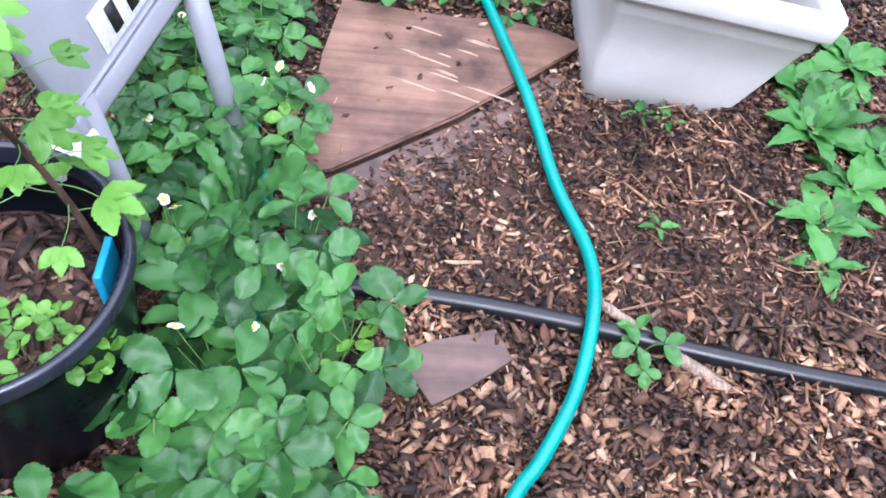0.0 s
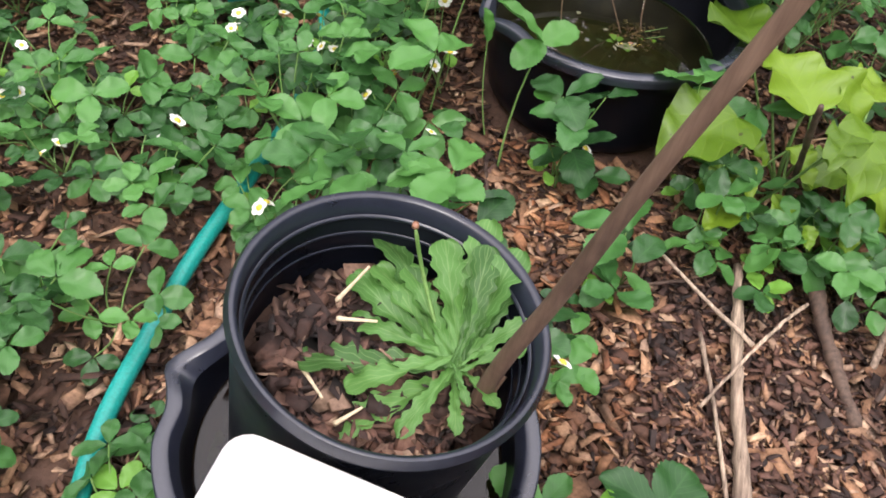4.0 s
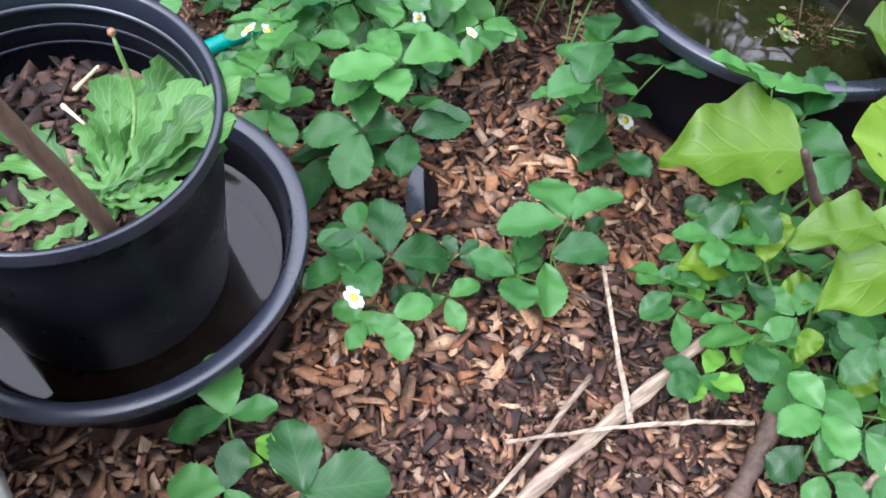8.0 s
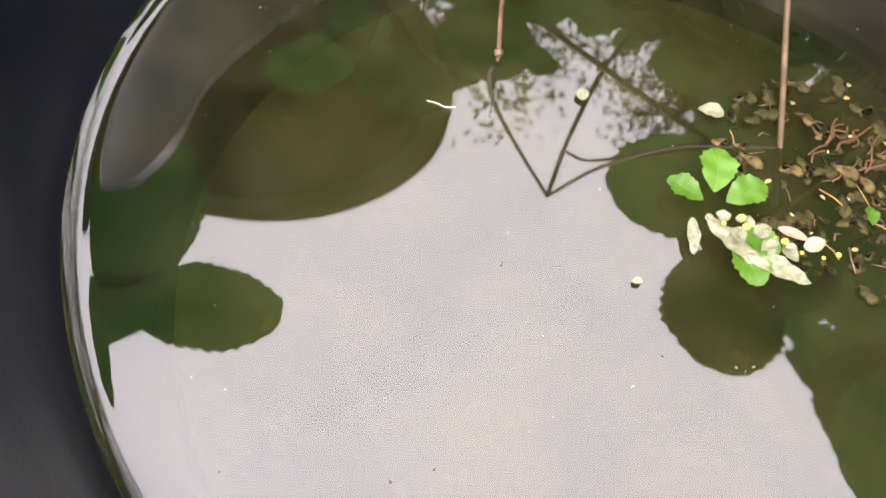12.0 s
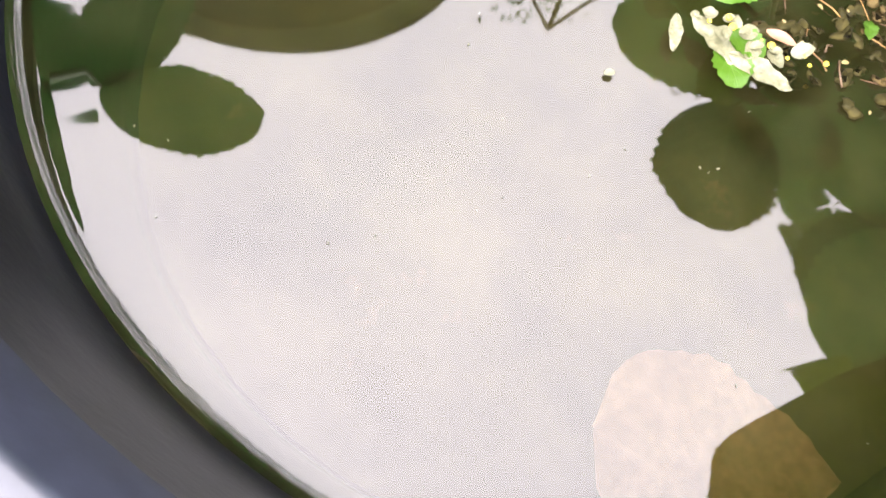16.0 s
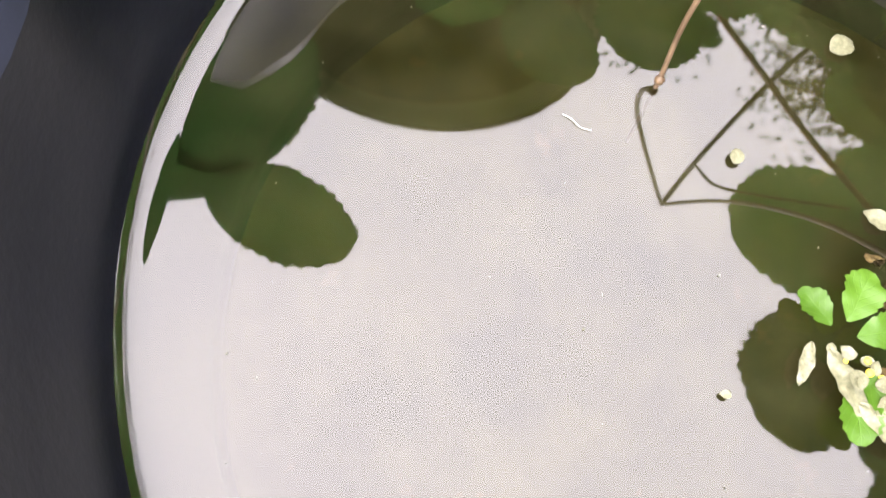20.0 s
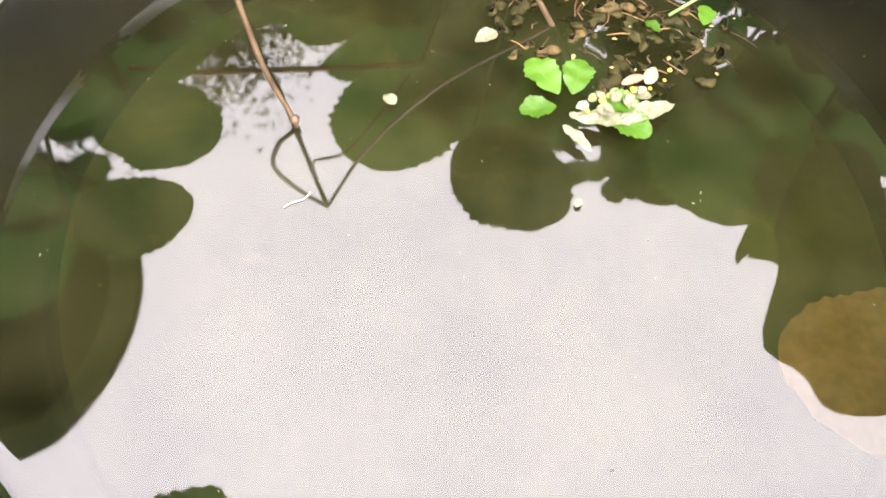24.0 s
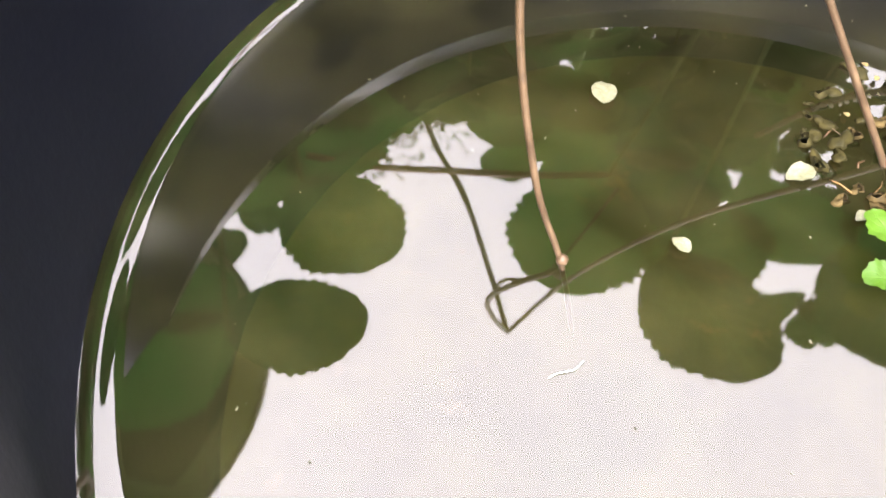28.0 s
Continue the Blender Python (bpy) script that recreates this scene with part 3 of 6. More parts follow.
# ---- plywood boards under the path ----
board = thing("plywood_board", "worn reddish-brown plywood sheet lying on the mulch beside the hose", "board")
part("sheet", slab_mesh(PLY_TOP, 0.0085, 0.0165, 0.0012), M_PLY, board, smooth=False)
part("splintered_edge", tube_mesh([(0.022, 0.621, 0.011), (0.12, 0.692, 0.011), (0.205, 0.751, 0.011), (0.330, 0.861, 0.011), (0.42, 0.943, 0.011)],
     [0.0015, 0.0035, 0.0025, 0.0035, 0.0015], 6), M_EDGE, board, "dark splintered edge")
scuff_rng = random.Random(5)
for k in range(13):
    x0, y0 = 0.13 + scuff_rng.uniform(-0.04, 0.09), 0.80 + k * 0.012 + scuff_rng.uniform(-0.01, 0.01)
    ln = scuff_rng.uniform(0.025, 0.080)
    part("pale_scuff", slab_mesh([(x0, y0), (x0 + ln, y0 - ln * 0.35), (x0 + ln * 1.02, y0 - ln * 0.35 + 0.002), (x0 + ln * 0.4, y0 - ln * 0.12 + 0.0035)],
         0.0150, 0.0168), M_SCUFF, board)
lower = thing("plywood_board", "second dark plywood sheet mostly buried under wood chips", "board")
lower_bm = slab_mesh([(-0.033, 0.577), (0.030, 0.483), (0.20, 0.56), (0.36, 0.70), (0.395, 0.905), (0.330, 0.850), (0.205, 0.745), (0.02, 0.615)], -0.003, 0.005, 0.001)
for v in lower_bm.verts:
    v.co.z -= 0.16 * max(0.0, past_edge(v.co.x, v.co.y))
part("sheet", lower_bm, M_PLY_DAMP, lower, smooth=False)
offcut = thing("plywood_offcut", "small reddish plywood scrap lying in the wood chips", "board")
part("sheet", slab_mesh([(0.127, 0.328), (0.170, 0.350), (0.252, 0.372), (0.272, 0.330), (0.215, 0.288), (0.171, 0.262)], 0.013, 0.021, 0.0012), M_PLY_DAMP, offcut, smooth=False)

# ---- hoses and pipe ----
hose = thing("garden_hose", "teal green garden hose snaking over the mulch and boards", "hose")
HOSE = [(0.20, 0.03, 0.016), (0.265, 0.156, 0.016), (0.301, 0.205, 0.018), (0.349, 0.294, 0.026), (0.378, 0.400, 0.036), (0.385, 0.501, 0.022),
        (0.351, 0.630, 0.014), (0.315, 0.800, 0.0262), (0.262, 1.008, 0.0245), (0.2415, 1.080, 0.02), (0.203, 1.195, 0.018),
        (0.188, 1.300, 0.018), (0.177, 1.420, 0.018), (0.174, 1.640, 0.018), (0.154, 1.78, 0.018), (0.125, 1.870, 0.016), (0.085, 1.950, 0.014), (0.02, 2.02, 0.012)]
part("hose_tube", tube_mesh(spline(HOSE, 8), 0.0094, 14), M_HOSE, hose)
hose_far = thing("garden_hose", "teal green hose running behind the black water tub", "hose")
part("hose_tube", tube_mesh(spline([(0.0, 1.82, 0.05), (0.085, 1.878, 0.055), (0.135, 1.925, 0.06), (0.21, 2.022, 0.06), (0.31, 2.14, 0.055), (0.404, 2.235, 0.05), (0.46, 2.27, 0.04), (0.6, 2.33, 0.02)], 8), 0.0094, 14), M_HOSE, hose_far)
hose_left = thing("garden_hose", "teal green hose half hidden among strawberry plants by the sign", "hose")
part("hose_tube", tube_mesh(spline([(0.02, 0.05, 0.02), (0.0, 0.15, 0.025), (-0.028, 0.259, 0.022), (-0.048, 0.40, 0.02), (-0.055, 0.53, 0.022), (-0.085, 0.64, 0.026), (-0.12, 0.745, 0.02), (-0.18, 0.815, 0.015), (-0.26, 0.85, 0.012)], 8), 0.0094, 14), M_HOSE, hose_left)
pipe = thing("irrigation_pipe", "thick black polyethylene pipe lying across the wood chips", "pipe")
part("pipe_tube", tube_mesh(spline([(-0.05, 0.428, 0.014), (0.053, 0.426, 0.014), (0.211, 0.413, 0.014), (0.367, 0.390, 0.014), (0.566, 0.352, 0.014), (0.765, 0.322, 0.014), (1.0, 0.30, 0.014)], 8), 0.0128, 18), M_PIPE, pipe)

# ---- sign with its legs ----
sign = thing("plot_sign", "pale grey plastic plot sign on pipe legs standing in the plants", "sign")
for foot, top in (((-0.108, 0.652, -0.01), (-0.160, 0.690, 0.30)), ((-0.190, 0.450, -0.01), (-0.228, 0.475, 0.27)),
                  ((-0.41, 0.75, -0.01), (-0.36, 0.74, 0.42)), ((-0.47, 0.50, -0.01), (-0.42, 0.50, 0.40))):
    part("leg", tube_mesh([foot, top], 0.0150, 18), M_GREY, sign)
ex = Vector((0.076, 0.248, 0.037)).normalized()
ey = Vector((-0.134, 0.037, 0.99))
ey = (ey - ex * ey.dot(ex)).normalized()
ez = ex.cross(ey)
pm = Matrix(((ex.x, ey.x, ez.x, -0.190), (ex.y, ey.y, ez.y, 0.590), (ex.z, ey.z, ez.z, 0.262), (0, 0, 0, 1)))
panel = part("panel", box_mesh(0.30, 0.26, 0.018, 0.005, (0, 0.145, 0)), M_SIGN, sign)
panel.matrix_local = pm
rail = part("front_rail", box_mesh(0.30, 0.034, 0.030, 0.006, (0, 0.002, -0.004)), M_SIGN, sign)
rail.matrix_local = pm
ridge = part("ridge", box_mesh(0.285, 0.004, 0.006, 0.001, (0, 0.026, 0.0105)), M_GREY, sign)
ridge.matrix_local = pm
bracket = part("bracket", box_mesh(0.026, 0.045, 0.05, 0.008, (0.153, 0.0, -0.012)), M_WHITE, sign, "white plastic corner bracket")
bracket.matrix_local = pm
shelf = part("lower_tray", box_mesh(0.07, 0.05, 0.05, 0.008, (-0.165, -0.030, -0.010)), M_WHITE, sign, "white plastic tray edge")
shelf.matrix_local = pm
plate = part("number_plate", box_mesh(0.165, 0.052, 0.0016, 0.0004, (0.015, 0.060, 0.0102)), M_PLATE, sign, "white plate with four dark marks")
plate.matrix_local = pm
for k in range(4):
    mark = part("dark_mark", box_mesh(0.016, 0.034, 0.001, 0.0, (-0.036 + 0.034 * k, 0.060, 0.0118)), M_INK, plate)

# ---- pots, planter and tubs ----


def pot_profile(r0, r1, h, wall=0.004, lip=0.007, ribs=0, band=0.018):
    """Nursery pot: outside up, over a rolled lip, inside down to its floor."""
    pr = [(0.0, 0.0), (r0 - 0.006, 0.0), (r0, 0.006)]
    for k in range(1, 9):
        t = k / 8
        pr.append((r0 + (r1 - r0) * t, 0.006 + (h - 0.026) * t))
    pr += [(r1 + lip, h - band), (r1 + lip + 0.001, h - 0.006), (r1 + lip - 0.002, h - 0.001), (r1 + 0.002, h), (r1 - wall + 0.001, h - 0.003)]
    for k in range(24, -1, -1):
        t = k / 24
        step = ribs * 0.0030 if ribs and k > 15 and (k // 3) % 2 else 0.0
        pr.append((r0 - wall + (r1 - r0) * t - step, 0.010 + (h - 0.034) * t))
    pr.append((0.0, 0.010))
    return pr


def build_tub(parent, r0, r1, h, spouts, material, wall=0.006, pour=0.013):
    """Shallow tub with a broad rolled rim and pouring lips: outer wall, rim and inner wall."""
    pr = [(0.0, 0.0), (r0 - 0.01, 0.0), (r0, 0.01)]
    for k in range(1, 8):
        t = k / 7
        pr.append((r0 + (r1 - r0) * t, 0.01 + (h - 0.030) * t))
    pr += [(r1 + 0.006, h - 0.018), (r1 + 0.0125, h - 0.014), (r1 + 0.0142, h - 0.006), (r1 + 0.0136, h - 0.0012), (r1 + 0.0120, h), (r1 + 0.0010, h),
           (r1 - 0.0006, h - 0.0014), (r1 - wall, h - 0.014)]
    for k in range(9, -1, -1):
        t = k / 9
        pr.append((r0 - wall + (r1 - r0) * t * 0.985, 0.012 + (h - 0.036) * t))
    pr.append((0.0, 0.012))

    def warp(a, r, z):
        up = max(0.0, (z - h * 0.62) / (h * 0.38))
        for s in spouts:
            d = math.degrees((a - radians(s) + math.pi) % (2 * math.pi) - math.pi)
            w = math.exp(-(d / 6.0) ** 2)
            r += pour * w * up * up
            z -= 0.006 * w * up * up
            w2 = math.exp(-((abs(d) - 16) / 7.0) ** 2)
            r -= 0.006 * w2 * up
        return r, z
    part("outer_wall", lathe_mesh(pr[:12], 120, warp), material, parent)
    part("rolled_rim", lathe_mesh(pr[11:18], 120, warp), M_RIM, parent, "dusty rim streaked with dried mud")
    part("inner_wall", lathe_mesh(pr[17:], 120, warp), material, parent)


def water_mesh(r, z, segs=96):
    pr = [(0.0, z), (r * 0.5, z), (r * 0.9, z), (r - 0.0075, z), (r - 0.0055, z + 0.00022), (r - 0.0038, z + 0.0006), (r - 0.0024, z + 0.0012), (r - 0.0010, z + 0.0021), (r + 0.0008, z + 0.0036)]
    bm = lathe_mesh(pr, segs)
    for f in bm.faces:
        if f.normal.z < 0:
            f.normal_flip()
    return bm


def build_pot(parent, profile, material, lining=None):
    part("outer_wall", lathe_mesh(profile[:12], 96), material, parent)
    part("rolled_rim", lathe_mesh(profile[11:17], 96), M_SHEEN if material in (M_BLACK, M_BLACK_DUSTY) else material, parent)
    part("inner_wall", lathe_mesh(profile[16:], 96), lining or material, parent)


tub = thing("water_tub", "black plastic tub with pouring lips, full of greenish water", "tub", (TUB[0], TUB[1], 0))
build_tub(tub, 0.147, 0.167, 0.152, (219,), M_TUB)
WATER_Z = 0.080
part("silt", lathe_mesh([(0.0, 0.0145), (0.08, 0.0155), (0.141, 0.0165)], 48), M_ALGAE, tub, "olive silt on the bottom")
water = thing("water", "still dark olive water standing in the black tub", "water", (TUB[0], TUB[1], 0))
part("water_surface", water_mesh(0.1530, WATER_Z), M_WATER, water)

saucer = thing("water_tub", "shallow black tub with a pouring lip, holding water", "tub", (SAUCER[0], SAUCER[1], 0))
build_tub(saucer, 0.128, 0.144, 0.100, (180,), M_TUB)
water2 = thing("water", "thin dark water standing in the shallow tub", "water", (SAUCER[0], SAUCER[1], 0))
part("water_surface", water_mesh(0.1335, 0.052), M_WATER2, water2)

POT_AXIS = Vector((0.142, 0.046, 1.0)).normalized()
POT_M = Matrix.Translation(Vector((0.452, 1.238, 0.272)) - POT_AXIS * 0.249) @ POT_AXIS.to_track_quat('Z', 'Y').to_matrix().to_4x4()
pot = thing("nursery_pot", "black plastic nursery pot of bark leaning in the shallow tub", "pot")
pot.matrix_world = POT_M
build_pot(pot, pot_profile(0.093, 0.105, 0.249, ribs=1, lip=0.004, band=0.010), M_BLACK)
# raised ribs; the light they catch is painted in with the paler lip material
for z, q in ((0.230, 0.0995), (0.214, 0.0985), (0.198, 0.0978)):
    part("rib", lathe_mesh([(q, z - 0.0022), (q - 0.0020, z - 0.0008), (q - 0.0022, z + 0.0006), (q, z + 0.0016)], 96), M_SHEEN, pot)


def disc_sample(c, r, z0, z1):
    def sample(rng, count):
        a, q = rng.uniform(0, 2 * np.pi, count), np.sqrt(rng.uniform(0, 1, count)) * r
        return np.stack([c[0] + q * np.cos(a), c[1] + q * np.sin(a), rng.uniform(z0, z1, count)], 1)
    return sample


part("soil", lathe_mesh([(0.0, 0.172), (0.05, 0.171), (0.0955, 0.166)], 40), M_SOIL, pot)
bark = chips("bark_mulch", 1700, disc_sample((0, 0), 0.081, 0.173, 0.190), M_POTMULCH, (0.005, 0.024), (0.0006, 0.0032), 21, 0.6)
bark.matrix_world = POT_M
tagged(bark, "dark shredded bark filling the nursery pot", "bark", kind="stuff")

# sapling pot by the sign
SPOT = (-0.285, 0.275)
spot = thing("nursery_pot", "large black nursery pot with soil and a young sapling", "pot", (SPOT[0], SPOT[1], 0.0))
build_pot(spot, pot_profile(0.118, 0.142, 0.250, ribs=1), M_BLACK)
part("soil", lathe_mesh([(0.0, 0.165), (0.07, 0.163), (0.130, 0.158)], 40), M_SOIL, spot)
bark2 = chips("bark_mulch", 480, disc_sample(SPOT, 0.122, 0.160, 0.176), M_POTMULCH, (0.008, 0.028), (0.001, 0.004), 22, 0.5)
tagged(bark2, "dark red-brown shredded bark filling the sapling pot", "bark", kind="stuff")
tie = thing("plastic_strip", "bright blue plastic strip tucked inside the black pot", "strip", (SPOT[0] + 0.112, SPOT[1] + 0.03, 0.19))
part("strip", box_mesh(0.008, 0.05, 0.07, 0.002), M_BLUE, tie)

# white planter
PX0, PX1, PY0, PY1, PZ = 0.394, 0.749, 0.786, 1.127, 0.272


def planter_mesh():
    """Tapered square planter with a stepped rim, thick walls and rounded corners."""
    bm = bmesh.new()
    cx, cy, hx, hy = (PX0 + PX1) / 2, (PY0 + PY1) / 2, (PX1 - PX0) / 2, (PY1 - PY0) / 2

    def ring(sx, sy, z, rad, dx=0.0, dy=0.0):
        row = []
        for qx, qy, a0 in ((1, 1, 0), (-1, 1, 90), (-1, -1, 180), (1, -1, 270)):
            for k in range(6):
                a = radians(a0 + 90 * k / 5)
                row.append(bm.verts.new((cx + dx + qx * (sx - rad) + rad * math.cos(a), cy + dy + qy * (sy - rad) + rad * math.sin(a), z)))
        return row
    bx, by = 0.120, 0.125
    dx, dy = 0.0, 0.0
    rows = [ring(bx - 0.006, by - 0.006, 0.0, 0.012, dx, dy), ring(bx, by, 0.005, 0.014, dx, dy)]
    for t in (0.3, 0.6, 0.98):
        rows.append(ring(bx + (hx - 0.016 - bx) * t, by + (hy - 0.016 - by) * t, 0.005 + (PZ - 0.075) * t, 0.014, dx * (1 - t), dy * (1 - t)))
    rows += [ring(hx - 0.012, hy - 0.012, PZ - 0.068, 0.014), ring(hx - 0.012, hy - 0.012, PZ - 0.048, 0.014), ring(hx - 0.003, hy - 0.003, PZ - 0.042, 0.014),
             ring(hx, hy, PZ - 0.036, 0.016), ring(hx, hy, PZ - 0.006, 0.016), ring(hx - 0.002, hy - 0.002, PZ - 0.001, 0.015), ring(hx - 0.006, hy - 0.006, PZ, 0.013),
             ring(hx - 0.0195, hy - 0.0195, PZ, 0.011), ring(hx - 0.0210, hy - 0.0210, PZ - 0.001, 0.010), ring(hx - 0.0215, hy - 0.0215, PZ - 0.006, 0.010),
             ring(hx - 0.0300, hy - 0.0300, PZ - 0.0070, 0.009), ring(hx - 0.0315, hy - 0.0315, PZ - 0.009, 0.009), ring(hx - 0.032, hy - 0.032, PZ - 0.016, 0.009)]
    for t in (0.95, 0.5, 0.0):
        rows.append(ring(bx - 0.010 + (hx - 0.034 - bx + 0.010) * t, by - 0.010 + (hy - 0.034 - by + 0.010) * t, 0.016 + (PZ - 0.03) * t, 0.010, dx * (1 - t), dy * (1 - t)))
    for a, b in zip(rows, rows[1:]):
        n = len(a)
        for k in range(n):
            bm.faces.new((a[k], a[(k + 1) % n], b[(k + 1) % n], b[k]))
    bm.faces.new(list(reversed(rows[0])))
    bm.faces.new(rows[-1])
    return bm


planter = thing("square_planter", "white resin square planter with a thick rim, holding pots and scraps", "planter")
LEAN = Matrix.Translation((PX0, 0, PZ)) @ Matrix.Rotation(radians(7.6), 4, 'Y') @ Matrix.Translation((-PX0, 0, -PZ))
planter.matrix_world = LEAN
pbody = part("planter_body", planter_mesh(), M_WHITE, planter)
part("bark_bed", slab_mesh([(0.430, 0.842), (0.651, 0.842), (0.651, 1.072), (0.430, 1.072)], 0.06, 0.135), M_SOIL, planter, "dark soil in the bottom").matrix_local = LEAN.inverted()


def rect_sample(x0, x1, y0, y1, z0, z1):
    def sample(rng, count):
        return np.stack([rng.uniform(x0, x1, count), rng.uniform(y0, y1, count), rng.uniform(z0, z1, count)], 1)
    return sample


bark3 = chips("bark_mulch", 1800, rect_sample(0.440, 0.664, 0.838, 1.072, 0.135, 0.152), M_POTMULCH, (0.005, 0.022), (0.001, 0.004), 23, 0.5)
tagged(bark3, "dark bark and chips in the bottom of the white planter", "bark", kind="stuff")

# black pot standing askew in the planter
tilted = thing("nursery_pot", "dusty black nursery pot leaning inside the white planter", "pot")
RIMC, AXIS, TILT_H = Vector((0.589, 0.931, 0.356)), Vector((0.231, -0.009, 0.973)).normalized(), 0.232
tilted.matrix_world = Matrix.Translation(RIMC - AXIS * TILT_H) @ AXIS.to_track_quat('Z', 'Y').to_matrix().to_4x4()
build_pot(tilted, pot_profile(0.102, 0.111, TILT_H), M_BLACK_DUSTY, M_LINING)
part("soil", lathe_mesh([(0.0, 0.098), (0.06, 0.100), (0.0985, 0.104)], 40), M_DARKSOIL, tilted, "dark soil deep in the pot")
st_at = tilted.matrix_world.inverted() @ Vector((0.5055, 0.8420, 0.311))
st_out = Vector((st_at.x, st_at.y, -0.01)).normalized()
st_pos = Vector((st_out.x, st_out.y, 0)).normalized() * 0.1105 + Vector((0, 0, st_at.z))
sticker = part("sticker", lathe_mesh([(0.0, 0.0016), (0.0030, 0.0016), (0.0036, 0.0012), (0.0062, 0.0016), (0.0066, 0.0)], 24), M_TEAL, tilted, "small round teal sticker")
sticker.matrix_local = Matrix.Translation(st_pos) @ st_out.to_track_quat('Z', 'Y').to_matrix().to_4x4()
grit = chips("bark_mulch", 420, disc_sample((0.556, 0.932), 0.088, 0.226, 0.238), M_POTMULCH, (0.004, 0.018), (0.0006, 0.002), 24, 0.4)
tagged(grit, "dark bark crumbs in the bottom of the leaning pot", "bark", kind="stuff")

# ---- leaves ----


def blade(length, width, rows, half_width, fold=0.25, droop=0.25, teeth=0.0, cup=0.0, base=(0, 0, 0), yaw=0.0, pitch=0.0, twist=0.0, cols=5, wave=0.0, phase=0.0):
    """One leaf blade as (verts, faces, uvs): it starts at base and runs along +y turned by yaw; folded along the midrib."""
    verts, uvs, faces = [], [], []
    rot = Matrix.Rotation(yaw, 3, 'Z') @ Matrix.Rotation(pitch, 3, 'X') @ Matrix.Rotation(twist, 3, 'Y')
    across = [-1.0 + 2.0 * k / (cols - 1) for k in range(cols)]
    if cols == 5:
        across = (-1.0, -0.6, 0.0, 0.6, 1.0)
    for i in range(rows + 1):
        t = i / rows
        if not teeth:
            t = 0.5 - 0.5 * math.cos(math.pi * t)
        hw = width * 0.5 * half_width(t)
        tooth = teeth * (1 if i % 2 else -1) * min(1.0, max(0.0, (t - 0.18) * 4)) if 0 < i < rows else 0.0
        tooth *= 0.72 + 0.38 * math.sin(2.3 * i + 3 * phase)
        for u in across:
            edge = abs(u) ** 6
            x = u * hw * (1 + tooth * 0.11 * edge)
            y = t * length + tooth * length * 0.014 * edge
            z = abs(u) ** 1.3 * hw * fold - droop * length * t * t + cup * length * (u * u) * 0.5 * half_width(t)
            z += 0.018 * length * math.sin(9 * t + 3 * u + phase)
            z += wave * length * abs(u) * math.sin(17 * t + phase + (2.0 if u > 0 else 0.0)) * min(1.0, 4 * t)
            verts.append(rot @ Vector((x, y, z)) + Vector(base))
            uvs.append((u, t))
    for i in range(rows):
        for k in range(cols - 1):
            a = i * cols + k
            faces.append((a, a + 1, a + cols + 1, a + cols))
    return verts, faces, uvs


def join_blades(name, blades, material):
    verts, faces, uvs = [], [], []
    for v, f, u in blades:
        o = len(verts)
        verts += v
        uvs += u
        faces += [tuple(i + o for i in q) for q in f]
    return mesh_of(name, [tuple(v) for v in verts], faces, material, uvs)


def oval(t):
    return max(0.05, math.sin(math.pi * min(1.0, (0.02 + 0.98 * t) ** 0.9)) ** 0.70) if t < 1 else 0.08


def obovate(t):
    """Leaflet with a wedge base, widest past its middle, broad and blunt at the tip."""
    if t >= 1:
        return 0.22
    return max(0.06, math.sin(math.pi * (0.012 + 0.975 * t) ** 1.28) ** 0.62)


def blunt(t):
    """Broad leaflet with a rounded base and a rounded tip."""
    return max(0.10, math.sin(math.pi * (0.02 + 0.965 * t) ** 1.04) ** 0.52) if t < 1 else 0.24


def ovate(t):
    """Broad smooth leaf, rounded at its base and narrowing to a short tip."""
    return max(0.03, math.sin(math.pi * t ** 0.60) ** 0.72) if 0 < t < 1 else 0.03


def disc(t):
    return max(0.04, math.sqrt(max(0.0, 1.0 - (2 * t - 1) ** 2)))


def lobed(t):
    """Long jagged leaf, narrow at its base and rounded at its broad tip."""
    tip = 1.0 if t < 0.80 else math.sqrt(max(0.0, 1.0 - ((t - 0.80) / 0.205) ** 2))
    jag = 0.80 + 0.13 * math.cos(t * 49) + 0.07 * math.cos(t * 29 + 1) if t < 0.86 else 0.92
    return max(0.06, (0.20 + 0.80 * t ** 0.85) * jag * tip)


def strap(t):
    return max(0.02, 1.0 - t ** 1.6)


def strawberry_blade(rng, ln, base=(0, 0, 0), yaw=0.0, pitch=0.0, twist=0.0):
    """One toothed leaflet: folded a little along its midrib, wavy at its edge, bowed down at the tip."""
    return blade(ln, ln * rng.uniform(0.62, 0.80), 22, obovate, rng.uniform(0.16, 0.42), rng.uniform(0.02, 0.36), 0.62, 0.0,
                 base, yaw, pitch, twist, 9, 0.020, rng.uniform(0, 6))


def trifoliate(name, rng, material, size=0.046):
    """Strawberry leaf: three toothed leaflets at the head of a stalk, at the origin."""
    out = []
    spread = rng.uniform(1.35, 1.75)
    for yaw, s in ((0.0, 1.0), (spread, 0.95), (-spread, 0.95)):
        out.append(strawberry_blade(rng, size * s * rng.uniform(0.92, 1.08), (-math.sin(yaw) * 0.003, math.cos(yaw) * 0.003, 0),
                                    yaw + rng.uniform(-0.15, 0.15), rng.uniform(-0.12, 0.40), rng.uniform(-0.25, 0.25)))
    return join_blades(name, out, material)


